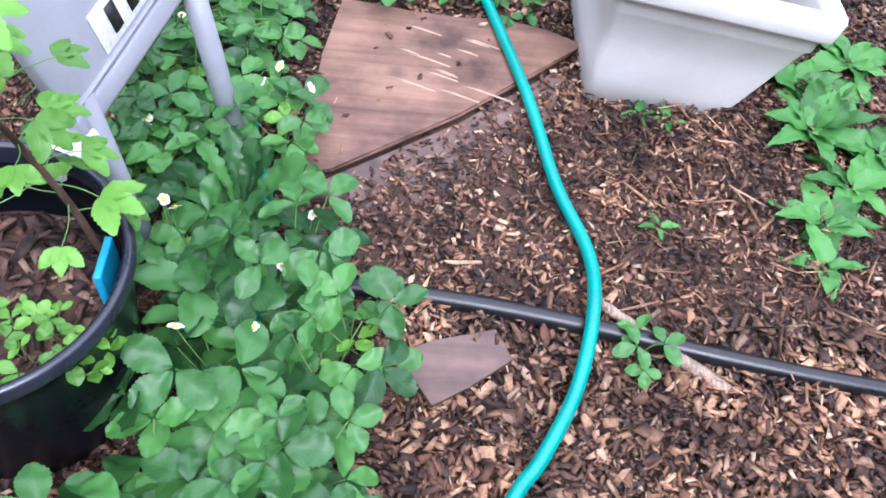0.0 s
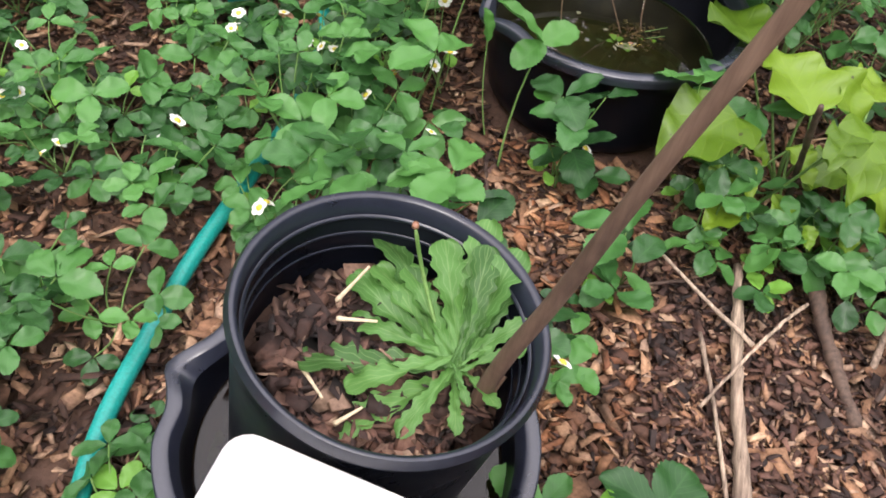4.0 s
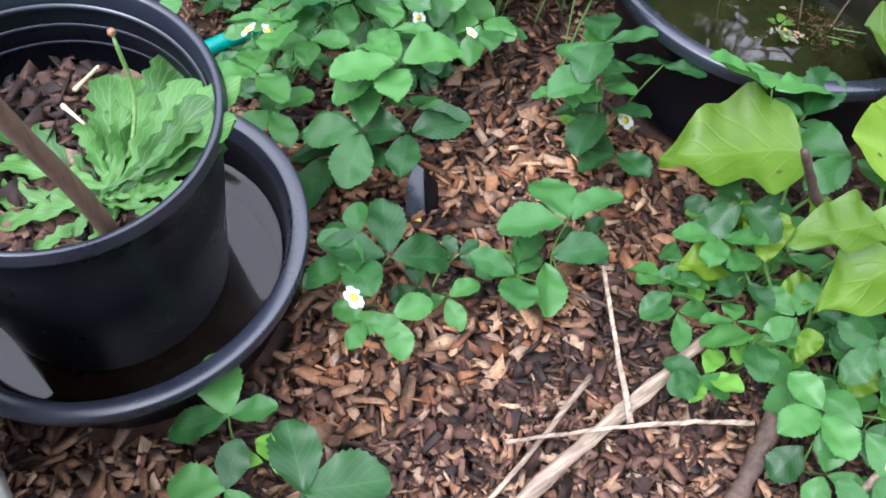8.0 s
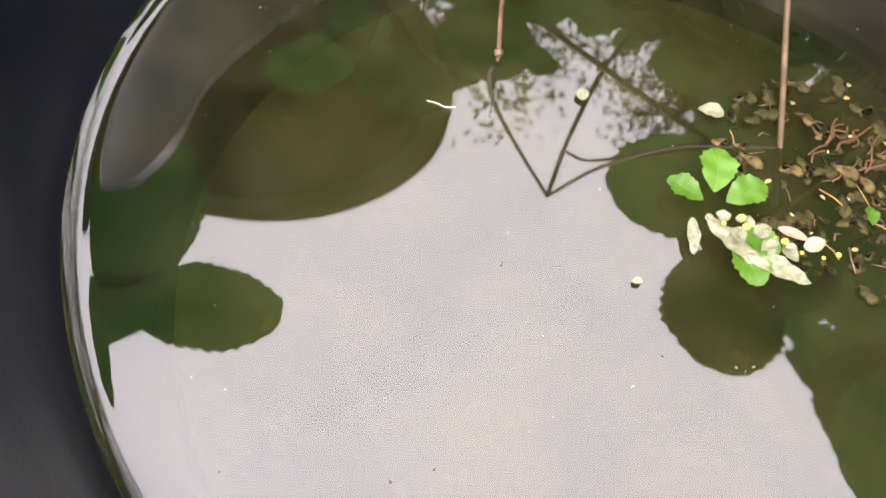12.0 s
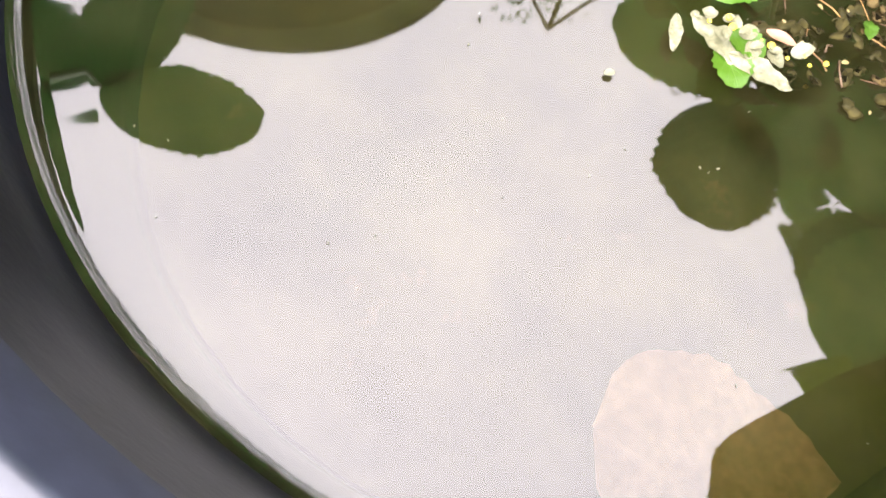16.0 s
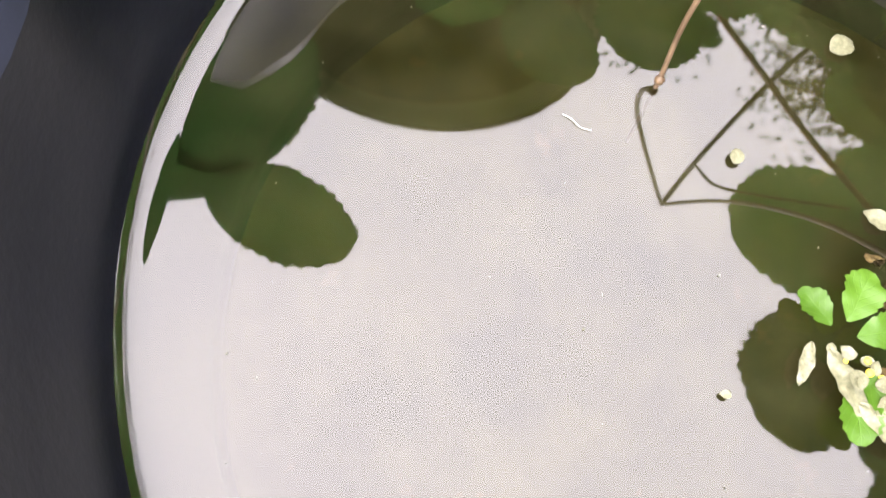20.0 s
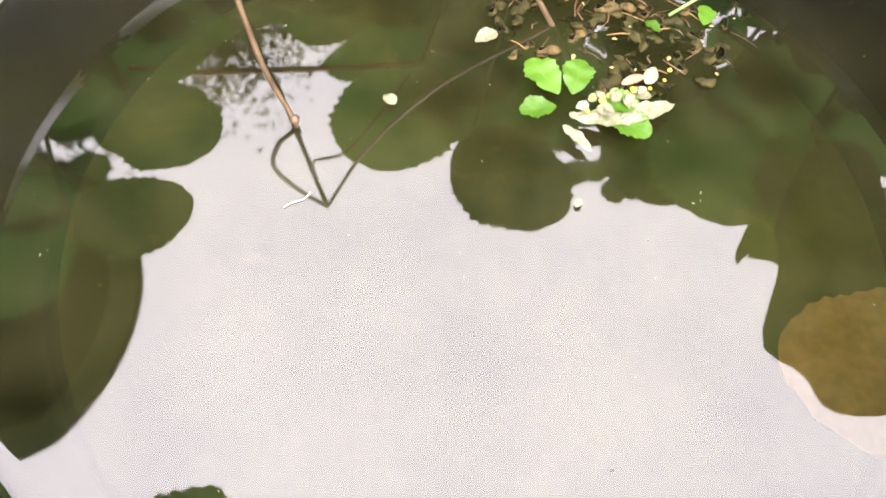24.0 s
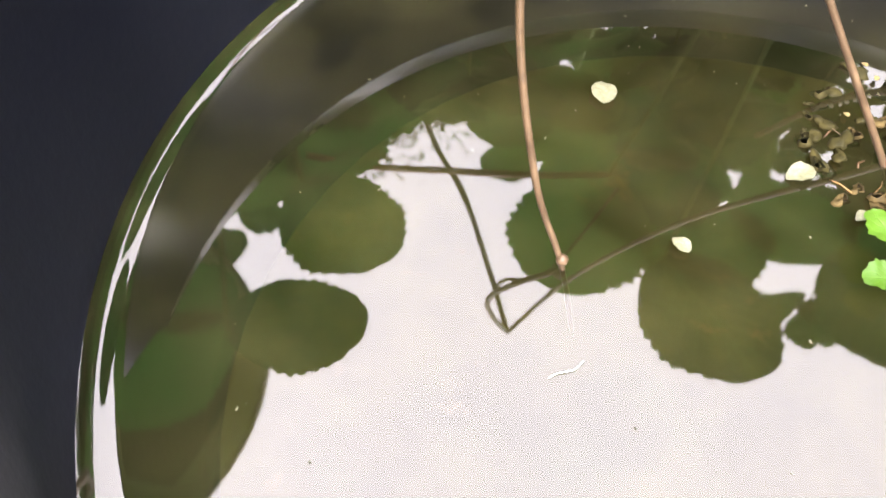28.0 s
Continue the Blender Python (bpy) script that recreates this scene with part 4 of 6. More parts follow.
leaf_rng = random.Random(7)
STRAW = [trifoliate("leaf", leaf_rng, M_STRAW) for _ in range(14)]
PALE = [trifoliate("leaf", leaf_rng, M_PALE, 0.030) for _ in range(3)]
LEAFLETS = [join_blades("leaflet", [strawberry_blade(leaf_rng, 0.046)], M_STRAW) for _ in range(6)]
SINGLE = [join_blades("leaflet", [blade(0.046, 0.030, 26, oval, 0.15, 0.06, 0.55, 0.0, (0, 0, 0), 0, 0, 0, 7)], M_STRAW) for _ in range(2)]


def flower_meshes():
    pet = []
    for k in range(5):
        pet.append(blade(0.0098, 0.0100, 8, lambda t: max(0.2, math.sin(math.pi * (0.12 + 0.8 * t)) ** 0.5), 0.2, 0.1, 0, 0, (0, 0, 0), 2 * math.pi * k / 5, 0.25))
    petals = join_blades("petals", pet, M_PETAL)
    bm = bmesh.new()
    bmesh.ops.create_icosphere(bm, subdivisions=2, radius=0.0038, matrix=Matrix.Diagonal((1, 1, 0.65, 1)))
    eye = bpy.data.meshes.new("eye")
    bm.to_mesh(eye)
    bm.free()
    eye.materials.append(M_EYE)
    return petals, eye


PETALS, EYE = flower_meshes()


def stalk_mesh(material, name="stalk"):
    """A bowed stalk of unit length along +z."""
    pts = [(0.10 * math.sin(math.pi * t), 0, t) for t in (0, 0.2, 0.4, 0.6, 0.8, 1.0)]
    bm = tube_mesh(pts, [0.022, 0.02, 0.018, 0.017, 0.016, 0.015], 6, False)
    for f in bm.faces:
        f.smooth = True
    me = bpy.data.meshes.new(name)
    bm.to_mesh(me)
    bm.free()
    me.materials.append(material)
    return me


STALK = stalk_mesh(M_STALK)


def put(name, me, parent, m, label=""):
    ob = new(name, me)
    ob.parent = parent
    ob.matrix_local = m
    if label:
        tagged(ob, label)
    return ob


def stalk(parent, a, b, me=None, thick=0.0011):
    """Stretches the shared stalk from a to b."""
    a, b = Vector(a), Vector(b)
    d = b - a
    k = thick / 0.018
    q = d.to_track_quat('Z', 'Y').to_matrix().to_4x4()
    return put("stalk", me or STALK, parent, Matrix.Translation(a) @ q @ Matrix.Diagonal((k, k, d.length, 1)))


def turned(p, yaw, tilt=0.0, lean=0.0, s=1.0):
    return Matrix.Translation(p) @ Matrix.Rotation(yaw, 4, 'Z') @ Matrix.Rotation(tilt, 4, 'X') @ Matrix.Rotation(lean, 4, 'Y') @ Matrix.Scale(s, 4)


LABELS = ("low strawberry plant with dark green toothed leaves in the mulch", "leafy strawberry plant with fresh green trifoliate leaves",
          "bushy strawberry plant with overlapping serrated leaves", "small strawberry runner plant rooted among wood chips")


def strawberry(x, y, rng, n=6, reach=0.055, height=0.07, size=1.0, flowers=0, leaves=None, label=""):
    """A strawberry plant: crown, stalks, trifoliate leaves and flowers. leaves: (x, y, z, yaw, size) of its chosen leaves."""
    p = thing("strawberry_plant", label or rng.choice(LABELS[:3]), "plant", (x, y, 0.0), "strawberry plants")
    heads = []
    for hx, hy, hz, yaw, s in leaves or ():
        heads.append((hx - x, hy - y, hz, yaw, min(s, 1.36)))
    for k in range(n):
        a = 2 * math.pi * (k + rng.uniform(-0.3, 0.3)) / max(n, 1)
        r = reach * rng.uniform(0.45, 1.15)
        heads.append((r * math.cos(a), r * math.sin(a), height * rng.uniform(0.35, 1.30), a - math.pi / 2 + rng.uniform(-0.5, 0.5), size * rng.uniform(0.72, 1.12)))
    for hx, hy, hz, yaw, s in heads:
        if not leaves and inside_round(x + hx, y + hy, TUB, 0.245) and hz < 0.19:
            continue
        shared = sum((hx - q[0]) ** 2 + (hy - q[1]) ** 2 < 0.010 ** 2 for q in heads) > 1
        me = rng.choice(LEAFLETS) if leaves and shared else rng.choice(STRAW)
        put("leaf", me, p, turned((hx, hy, hz), yaw, rng.uniform(-0.55, 0.35), rng.uniform(-0.35, 0.35), s))
        stalk(p, (rng.uniform(-0.006, 0.006), rng.uniform(-0.006, 0.006), 0.0), (hx, hy, hz), None, 0.0010)
    if rng.random() < 0.6:
        put("young_leaf", rng.choice(PALE), p, turned((rng.uniform(-0.015, 0.015), rng.uniform(-0.015, 0.015), height * 0.55), rng.uniform(0, 6.28), 0.2, 0, rng.uniform(0.6, 1.0)), "pale new leaf")
    for k in range(flowers):
        a = rng.uniform(0, 6.28)
        fp = (reach * 0.7 * math.cos(a), reach * 0.7 * math.sin(a), height * rng.uniform(0.8, 1.25))
        flower(p, fp, rng)
    return p


def flower(p, fp, rng, s=1.0):
    f = put("flower", PETALS, p, turned(fp, rng.uniform(0, 6.28), rng.uniform(-0.7, 0.7), rng.uniform(-0.7, 0.7), s * rng.uniform(0.70, 1.05)), "white five-petalled flower")
    put("eye", EYE, f, Matrix.Translation((0, 0, 0.0015)))
    stalk(p, (0, 0, 0), fp, None, 0.0007)


R = random.Random(31)
# plants of the bed whose leaves can be told apart: hub x, y, z, heading, size of each leaf
strawberry(0.381, 1.505, R, 0, 0.04, 0.06, 0.85, 1,
           [(0.420, 1.517, 0.140, 1.48, 1.35), (0.410, 1.512, 0.130, 3.00, 1.23), (0.439, 1.465, 0.100, 2.49, 1.18), (0.454, 1.504, 0.090, -2.15, 1.12), (0.359, 1.547, 0.120, -0.75, 0.86), (0.441, 1.520, 0.100, 0.61, 0.90)],
           "bushy strawberry plant with large overlapping toothed leaves")
strawberry(0.511, 1.690, R, 0, 0.04, 0.06, 0.85, 2,
           [(0.520, 1.662, 0.130, 1.49, 1.07), (0.497, 1.688, 0.140, -0.90, 1.08), (0.543, 1.722, 0.130, 0.40, 0.80), (0.497, 1.650, 0.100, 2.63, 0.62), (0.524, 1.679, 0.080, -2.88, 1.10), (0.511, 1.684, 0.100, -1.37, 0.78), (0.555, 1.677, 0.050, -3.00, 0.92)],
           "strawberry plant with green buds in front of the water tub")
strawberry(0.613, 1.555, R, 0, 0.04, 0.06, 0.85, 0,
           [(0.607, 1.568, 0.080, 1.12, 1.25), (0.623, 1.539, 0.070, -0.45, 1.06), (0.614, 1.511, 0.050, 2.23, 0.96), (0.617, 1.540, 0.050, -2.04, 1.00), (0.613, 1.589, 0.040, 0.27, 0.61)],
           "strawberry plant with fresh trifoliate leaves in the open mulch")
by_saucer = strawberry(0.538, 1.391, R, 0, 0.04, 0.06, 0.85, 0,
           [(0.554, 1.419, 0.080, 1.01, 1.23), (0.538, 1.395, 0.080, 3.02, 0.92), (0.580, 1.379, 0.050, -2.58, 0.62), (0.529, 1.404, 0.090, 2.49, 0.71), (0.587, 1.399, 0.050, -1.83, 0.76)],
           "strawberry plant with a white flower beside the shallow tub")
bloom = put("flower", PETALS, by_saucer, turned((0.0387, -0.0196, 0.0889), 0.4, -0.5, 0.5, 1.05), "white five-petalled flower")
put("eye", EYE, bloom, Matrix.Translation((0, 0, 0.0015)))
stalk(by_saucer, (0, 0, 0), (0.0387, -0.0196, 0.0889), None, 0.0008)
strawberry(0.638, 1.799, R, 0, 0.04, 0.06, 0.85, 0,
           [(0.639, 1.741, 0.170, 1.06, 1.35), (0.665, 1.765, 0.150, 0.33, 1.35), (0.664, 1.763, 0.150, 1.92, 0.88), (0.658, 1.773, 0.130, -0.84, 0.91), (0.716, 1.773, 0.140, -3.10, 1.11)],
           "tall strawberry plant at the tub rim between yellow-green leaves")
strawberry(0.701, 1.651, R, 0, 0.04, 0.06, 0.85, 0,
           [(0.690, 1.677, 0.120, -3.14, 0.89), (0.700, 1.651, 0.100, -2.62, 0.78), (0.736, 1.652, 0.080, 3.04, 0.66), (0.685, 1.615, 0.050, -2.89, 0.79), (0.715, 1.609, 0.040, -2.08, 0.67), (0.686, 1.636, 0.060, 3.06, 0.61)],
           "low strawberry plant at the foot of the yellow-green leaves")
strawberry(0.337, 1.660, R, 0, 0.04, 0.06, 0.85, 1,
           [(0.299, 1.650, 0.080, 2.57, 0.93), (0.351, 1.663, 0.070, -2.62, 1.00), (0.367, 1.667, 0.070, -0.93, 0.76), (0.300, 1.672, 0.060, -2.85, 0.82), (0.280, 1.658, 0.090, 0.26, 0.61)],
           "strawberry plant with white flowers behind the mulch strip")
strawberry(0.257, 1.469, R, 0, 0.04, 0.06, 0.85, 2,
           [(0.310, 1.468, 0.130, 2.60, 1.35), (0.320, 1.479, 0.110, -2.03, 0.78), (0.309, 1.519, 0.130, 1.73, 1.10), (0.324, 1.420, 0.100, 2.96, 0.97), (0.353, 1.417, 0.080, -1.59, 0.98), (0.272, 1.498, 0.120, 2.31, 1.09)],
           "bushy strawberry plant with white flowers near the hose")
strawberry(0.773, 1.637, R, 0, 0.04, 0.06, 0.85, 0,
           [(0.775, 1.625, 0.070, 2.21, 0.95), (0.778, 1.629, 0.070, -0.53, 0.86), (0.776, 1.630, 0.060, -2.30, 0.82), (0.758, 1.616, 0.080, 0.79, 0.61)],
           "strawberry plant between the sticks and the yellow-green leaves")
strawberry(0.771, 1.589, R, 0, 0.04, 0.06, 0.85, 0,
           [(0.770, 1.582, 0.040, 1.92, 0.69), (0.770, 1.582, 0.040, -1.02, 0.66), (0.771, 1.579, 0.040, 2.99, 0.70)],
           "small strawberry runner plant beside the bleached stick")
strawberry(0.723, 1.701, R, 0, 0.04, 0.06, 0.85, 0,
           [(0.728, 1.672, 0.090, 1.24, 0.80), (0.691, 1.690, 0.100, 2.81, 0.67), (0.738, 1.692, 0.090, 0.16, 0.95), (0.701, 1.613, 0.050, -0.16, 0.84), (0.702, 1.612, 0.050, 3.02, 0.70), (0.795, 1.701, 0.060, -1.60, 0.65)],
           "leafy strawberry plant under the yellow-green leaves")
strawberry(0.601, 1.523, R, 0, 0.04, 0.06, 0.85, 0,
           [(0.605, 1.518, 0.050, 2.49, 0.82), (0.605, 1.518, 0.050, 0.46, 0.87)],
           "small strawberry runner plant rooted among wood chips")
strawberry(0.405, 1.471, R, 0, 0.04, 0.06, 0.85, 0,
           [(0.413, 1.453, 0.050, -2.87, 1.35), (0.413, 1.478, 0.070, 2.41, 1.35), (0.414, 1.484, 0.060, -2.77, 0.77)],
           "dark-leaved strawberry plant close to the shallow tub")
strawberry(0.870, 1.613, R, 0, 0.04, 0.06, 0.85, 0,
           [(0.858, 1.600, 0.050, -3.06, 0.76), (0.860, 1.605, 0.060, -0.06, 0.78), (0.882, 1.597, 0.050, -1.05, 0.65)],
           "strawberry plant beside the weathered wood stub")
strawberry(0.308, 1.72, R, 1, 0.04, 0.09, 0.85, 3,
           [(0.344, 1.687, 0.15, 1.1, 1.36), (0.304, 1.781, 0.17, 0.47, 1.48), (0.277, 1.691, 0.13, -3.09, 1.13)])
for x, y, n, h in ((0.240, 1.815, 5, 0.12), (0.420, 2.135, 7, 0.19), (0.520, 2.155, 7, 0.20), (0.258, 2.0, 6, 0.15), (0.64, 2.145, 7, 0.19),
                   (0.740, 2.055, 7, 0.17), (0.30, 2.06, 6, 0.17), (0.255, 1.90, 4, 0.11), (0.262, 1.60, 4, 0.08)):
    strawberry(x, y, R, n + 1, 0.055, h, 1.1, 1 if x < 0.5 else 0)

# tall growth behind the tub, mirrored in its water
for x, y, n, h in ((0.20, 2.20, 11, 0.36), (0.29, 2.23, 11, 0.36), (0.38, 2.21, 10, 0.21), (0.46, 2.22, 10, 0.21), (0.55, 2.22, 12, 0.30), (0.63, 2.20, 12, 0.32), (0.71, 2.17, 11, 0.33),
                   (0.79, 2.12, 11, 0.32), (0.34, 2.31, 10, 0.34), (0.45, 2.31, 10, 0.30), (0.55, 2.31, 11, 0.38), (0.65, 2.30, 11, 0.40)):
    strawberry(x, y, R, n, 0.075, h, 1.25, 0, None, "tall leafy plant with toothed leaves behind the water tub")

# leaves that lean over the tub and mirror in its water


def lay(name, me, parent, base, tip, length=0.046, roll=0.0, label=""):
    """Lays a leaf mesh, made along +y, from base to tip."""
    o = parent.location
    a, b = Vector(base) - o, Vector(tip) - o
    d = b - a
    y = d.normalized()
    x = y.cross(Vector((0, 0, 1))).normalized()
    z = x.cross(y)
    m = Matrix(((x.x, y.x, z.x), (x.y, y.y, z.y), (x.z, y.z, z.z))).to_4x4() @ Matrix.Rotation(roll, 4, 'Y')
    return put(name, me, parent, Matrix.Translation(a) @ m @ Matrix.Scale(d.length / length, 4), label)


def leaflet(ratio, shape=blunt, material=None, teeth=0.50):
    """A single flat toothed leaflet, 46 mm long along +y, of the given width to length."""
    return join_blades("leaflet", [blade(0.046, 0.046 * ratio, 24, shape, 0.10, 0.05, teeth, 0.0, (0, 0, 0), 0, 0, 0, 7, 0.006, ratio * 7)], material or M_STRAW)


FLAT = {r: leaflet(r) for r in (0.58, 0.68, 0.76, 0.86)}


def spray(parent, hub, tips, thick=0.0012):
    """Leaflets from one hub on a stalk. tips: x, y, z, width to length."""
    for x, y, z, ratio in tips:
        lay("leaf", FLAT[ratio], parent, hub, (x, y, z))
    stalk(parent, (0, 0, 0), Vector(hub) - parent.location, None, thick)


over = thing("strawberry_plant", "tall strawberry plant with broad leaves arching over the water tub", "plant", (0.585, 2.150, 0.0), "strawberry plants")
spray(over, (0.512, 2.088, 0.252), ((0.479, 2.014, 0.250, 0.86), (0.566, 2.072, 0.256, 0.76), (0.480, 2.140, 0.258, 0.76)))
spray(over, (0.538, 2.046, 0.262), ((0.571, 1.979, 0.260, 0.86), (0.500, 2.066, 0.264, 0.76), (0.592, 2.066, 0.266, 0.86)))
spray(over, (0.632, 2.055, 0.262), ((0.632, 1.986, 0.260, 0.76), (0.580, 2.092, 0.268, 0.86), (0.690, 2.085, 0.268, 0.86)))
spray(over, (0.560, 2.128, 0.275), ((0.525, 2.190, 0.280, 0.86), (0.610, 2.165, 0.280, 0.86), (0.572, 2.085, 0.270, 0.76)))
right_plant = thing("strawberry_plant", "strawberry plant with dark toothed leaves hanging over the tub edge", "plant", (0.725, 2.075, 0.0), "strawberry plants")
spray(right_plant, (0.648, 2.022, 0.213), ((0.636, 1.943, 0.210, 0.76), (0.705, 2.020, 0.222, 0.76), (0.622, 2.085, 0.225, 0.76)))
spray(right_plant, (0.690, 1.990, 0.205), ((0.668, 1.925, 0.200, 0.76), (0.745, 1.985, 0.212, 0.76), (0.700, 2.060, 0.215, 0.76)))
over2 = thing("strawberry_plant", "strawberry plant with large leaves leaning over the tub rim", "plant", (0.335, 2.080, 0.0), "strawberry plants")
spray(over2, (0.354, 1.961, 0.192), ((0.406, 1.957, 0.190, 0.76), (0.318, 1.985, 0.205, 0.76), (0.322, 1.925, 0.205, 0.76)))
spray(over2, (0.372, 2.026, 0.192), ((0.410, 1.984, 0.190, 0.86), (0.394, 2.078, 0.200, 0.76), (0.322, 2.040, 0.205, 0.76)))
spray(over2, (0.398, 2.124, 0.215), ((0.446, 2.094, 0.212, 0.76), (0.358, 2.086, 0.214, 0.86), (0.410, 2.180, 0.225, 0.86)))
spray(over2, (0.470, 2.138, 0.235), ((0.452, 2.082, 0.230, 0.76), (0.520, 2.125, 0.245, 0.86), (0.448, 2.190, 0.240, 0.86)))
bar = thing("strawberry_runner", "thick green runner bridging two plants behind the tub", "runner")
part("runner_stem", tube_mesh(spline([(0.372, 2.040, 0.192), (0.398, 2.043, 0.201), (0.432, 2.044, 0.203), (0.466, 2.046, 0.206), (0.512, 2.088, 0.252)], 6), 0.0015, 8), M_REDSTALK, bar)


def margined_mat(name, dark, light, edge):
    """Large smooth disc whose outer margin is paler."""
    m, nt, n, l, b = nodes_of(name)
    uv = n.new("ShaderNodeUVMap")
    uv.uv_map = "leaf"
    sep = n.new("ShaderNodeSeparateXYZ")
    l.new(uv.outputs[0], sep.inputs[0])
    along = n.new("ShaderNodeMath")
    along.operation = 'MULTIPLY_ADD'
    along.inputs[1].default_value = 2.0
    along.inputs[2].default_value = -1.0
    l.new(sep.outputs[1], along.inputs[0])
    sq = n.new("ShaderNodeMath")
    sq.operation = 'MULTIPLY'
    l.new(along.outputs[0], sq.inputs[0])
    l.new(along.outputs[0], sq.inputs[1])
    width = n.new("ShaderNodeMath")
    width.operation = 'SUBTRACT'
    width.inputs[0].default_value = 1.0
    l.new(sq.outputs[0], width.inputs[1])
    su = n.new("ShaderNodeMath")
    su.operation = 'MULTIPLY'
    l.new(sep.outputs[0], su.inputs[0])
    l.new(sep.outputs[0], su.inputs[1])
    rr = n.new("ShaderNodeMath")
    rr.operation = 'MULTIPLY_ADD'
    l.new(su.outputs[0], rr.inputs[0])
    l.new(width.outputs[0], rr.inputs[1])
    l.new(sq.outputs[0], rr.inputs[2])
    band = ramp(n, [(0.70, (0, 0, 0)), (0.74, (1, 1, 1)), (0.93, (1, 1, 1)), (0.97, (0.25, 0.25, 0.25))])
    l.new(rr.outputs[0], band.inputs[0])
    t = noise_tex(n, l, 9.0, 4.0)
    r = ramp(n, [(0.3, dark), (0.7, light)])
    l.new(t.outputs[0], r.inputs[0])
    l.new(mix(n, l, r.outputs[0], edge, band.outputs[0]), b.inputs["Base Color"])
    b.inputs["Roughness"].default_value = 0.6
    bump(n, l, t.outputs[0], 0.3, 0.002, b)
    return m


M_MARGIN = margined_mat("pale_edged_disc", (0.080, 0.105, 0.050), (0.13, 0.15, 0.085), (0.40, 0.42, 0.32))
BROAD = join_blades("round_disc", [blade(0.10, 0.100, 30, disc, 0.05, 0.03, 0.0, 0.03, (0, 0, 0), 0, 0, 0, 13, 0.004)], M_MARGIN)
# made-up plant: its disc stands in for an unidentified round shape mirrored in the water
dome_stand_in = thing("broad_leaved_plant", "made-up stand-in with one very large round pale-edged disc beside the tub", "plant", (0.03, 2.20, 0.0))
lay("leaf", BROAD, dome_stand_in, (0.112, 2.176, 0.424), (0.218, 1.896, 0.416), 0.10, 0.0, "very large round disc with a paler margin, standing in for a mirrored shape")
lay("leaf", FLAT[0.86], dome_stand_in, (0.110, 2.176, 0.43), (0.030, 2.030, 0.44))
stalk(dome_stand_in, (0, 0, 0), Vector((0.118, 2.165, 0.423)) - dome_stand_in.location, None, 0.004)
edge_leaf = thing("strawberry_plant", "strawberry plant with a leaf hanging over the tub rim", "plant", (0.325, 1.765, 0.0), "strawberry plants")
spray(edge_leaf, (0.357, 1.809, 0.226), ((0.417, 1.847, 0.224, 0.58), (0.312, 1.875, 0.228, 0.58)))
lay("leaf", FLAT[0.68], edge_leaf, (0.366, 1.800, 0.222), (0.374, 1.788, 0.221))
rim_plant = thing("strawberry_plant", "strawberry plant with large fresh glossy leaves beside the tub rim", "plant", (0.440, 1.690, 0.0), "strawberry plants")
FRESH = [join_blades("leaflet", [blade(0.046, 0.046 * w, 24, blunt, f, d, 0.55, 0.0, (0, 0, 0), 0, 0, 0, 9, 0.022, w * 9)], M_YOUNG) for w, f, d in ((0.80, 0.22, 0.10), (0.56, 0.34, 0.16), (0.76, 0.18, 0.12))]
RHUB = (0.457, 1.717, 0.182)
for tip, k, roll in (((0.489, 1.746, 0.195), 0, 0.25), ((0.404, 1.726, 0.222), 1, 0.35), ((0.436, 1.676, 0.172), 2, -0.1), ((0.494, 1.704, 0.128), 2, 0.2)):
    lay("leaf", FRESH[k], rim_plant, RHUB if k < 2 or roll < 0 else (0.462, 1.700, 0.125), tip, 0.046, roll)
stalk(rim_plant, (0, 0, 0), Vector(RHUB) - rim_plant.location, None, 0.0014)
lay("leaf", FRESH[1], rim_plant, (0.3856, 1.7664, 0.130), (0.3793, 1.7757, 0.168), 0.046, 0.6, "young folded leaf")
stalk(rim_plant, (-0.03, 0.05, 0), Vector((0.3856, 1.7664, 0.130)) - rim_plant.location, None, 0.0009)

# two low plants between the shallow tub and the stick
def low_plant(at, sprays, label):
    """Leaflets laid from hub to tip on short stalks. sprays: hub, tips."""
    p = thing("strawberry_plant", label, "plant", at, "strawberry plants")
    for q, (hub, tips) in enumerate(sprays):
        for k, tip in enumerate(tips):
            lay("leaf", LEAFLETS[(q * 3 + k) % 6], p, hub, tip, 0.046, 0.2 * math.sin(2.0 * k + q))
        stalk(p, (0.004 * math.cos(q), 0.004 * math.sin(q), 0), Vector(hub) - p.location, None, 0.0011)
    return p


low_plant((0.605, 1.252, 0.0), (((0.595, 1.249, 0.055), ((0.547, 1.261, 0.070), (0.580, 1.205, 0.055), (0.609, 1.283, 0.060))),),
          "small strawberry plant with dark leaves beside the shallow tub")
pair = low_plant((0.668, 1.255, 0.0), (((0.649, 1.222, 0.065), ((0.619, 1.190, 0.065), (0.624, 1.246, 0.075), (0.683, 1.228, 0.060))),
                                       ((0.685, 1.266, 0.075), ((0.636, 1.282, 0.090), (0.709, 1.322, 0.075), (0.738, 1.249, 0.065))),
                                       ((0.702, 1.228, 0.045), ((0.687, 1.204, 0.045), (0.702, 1.252, 0.045), (0.730, 1.213, 0.035)))),
                 "strawberry plant with three glossy leaves spread over the wood chips")
put("young_leaf", PALE[0], pair, turned((-0.022, 0.0, 0.062), 0.8, 0.9, 0, 0.8), "pale new leaf")

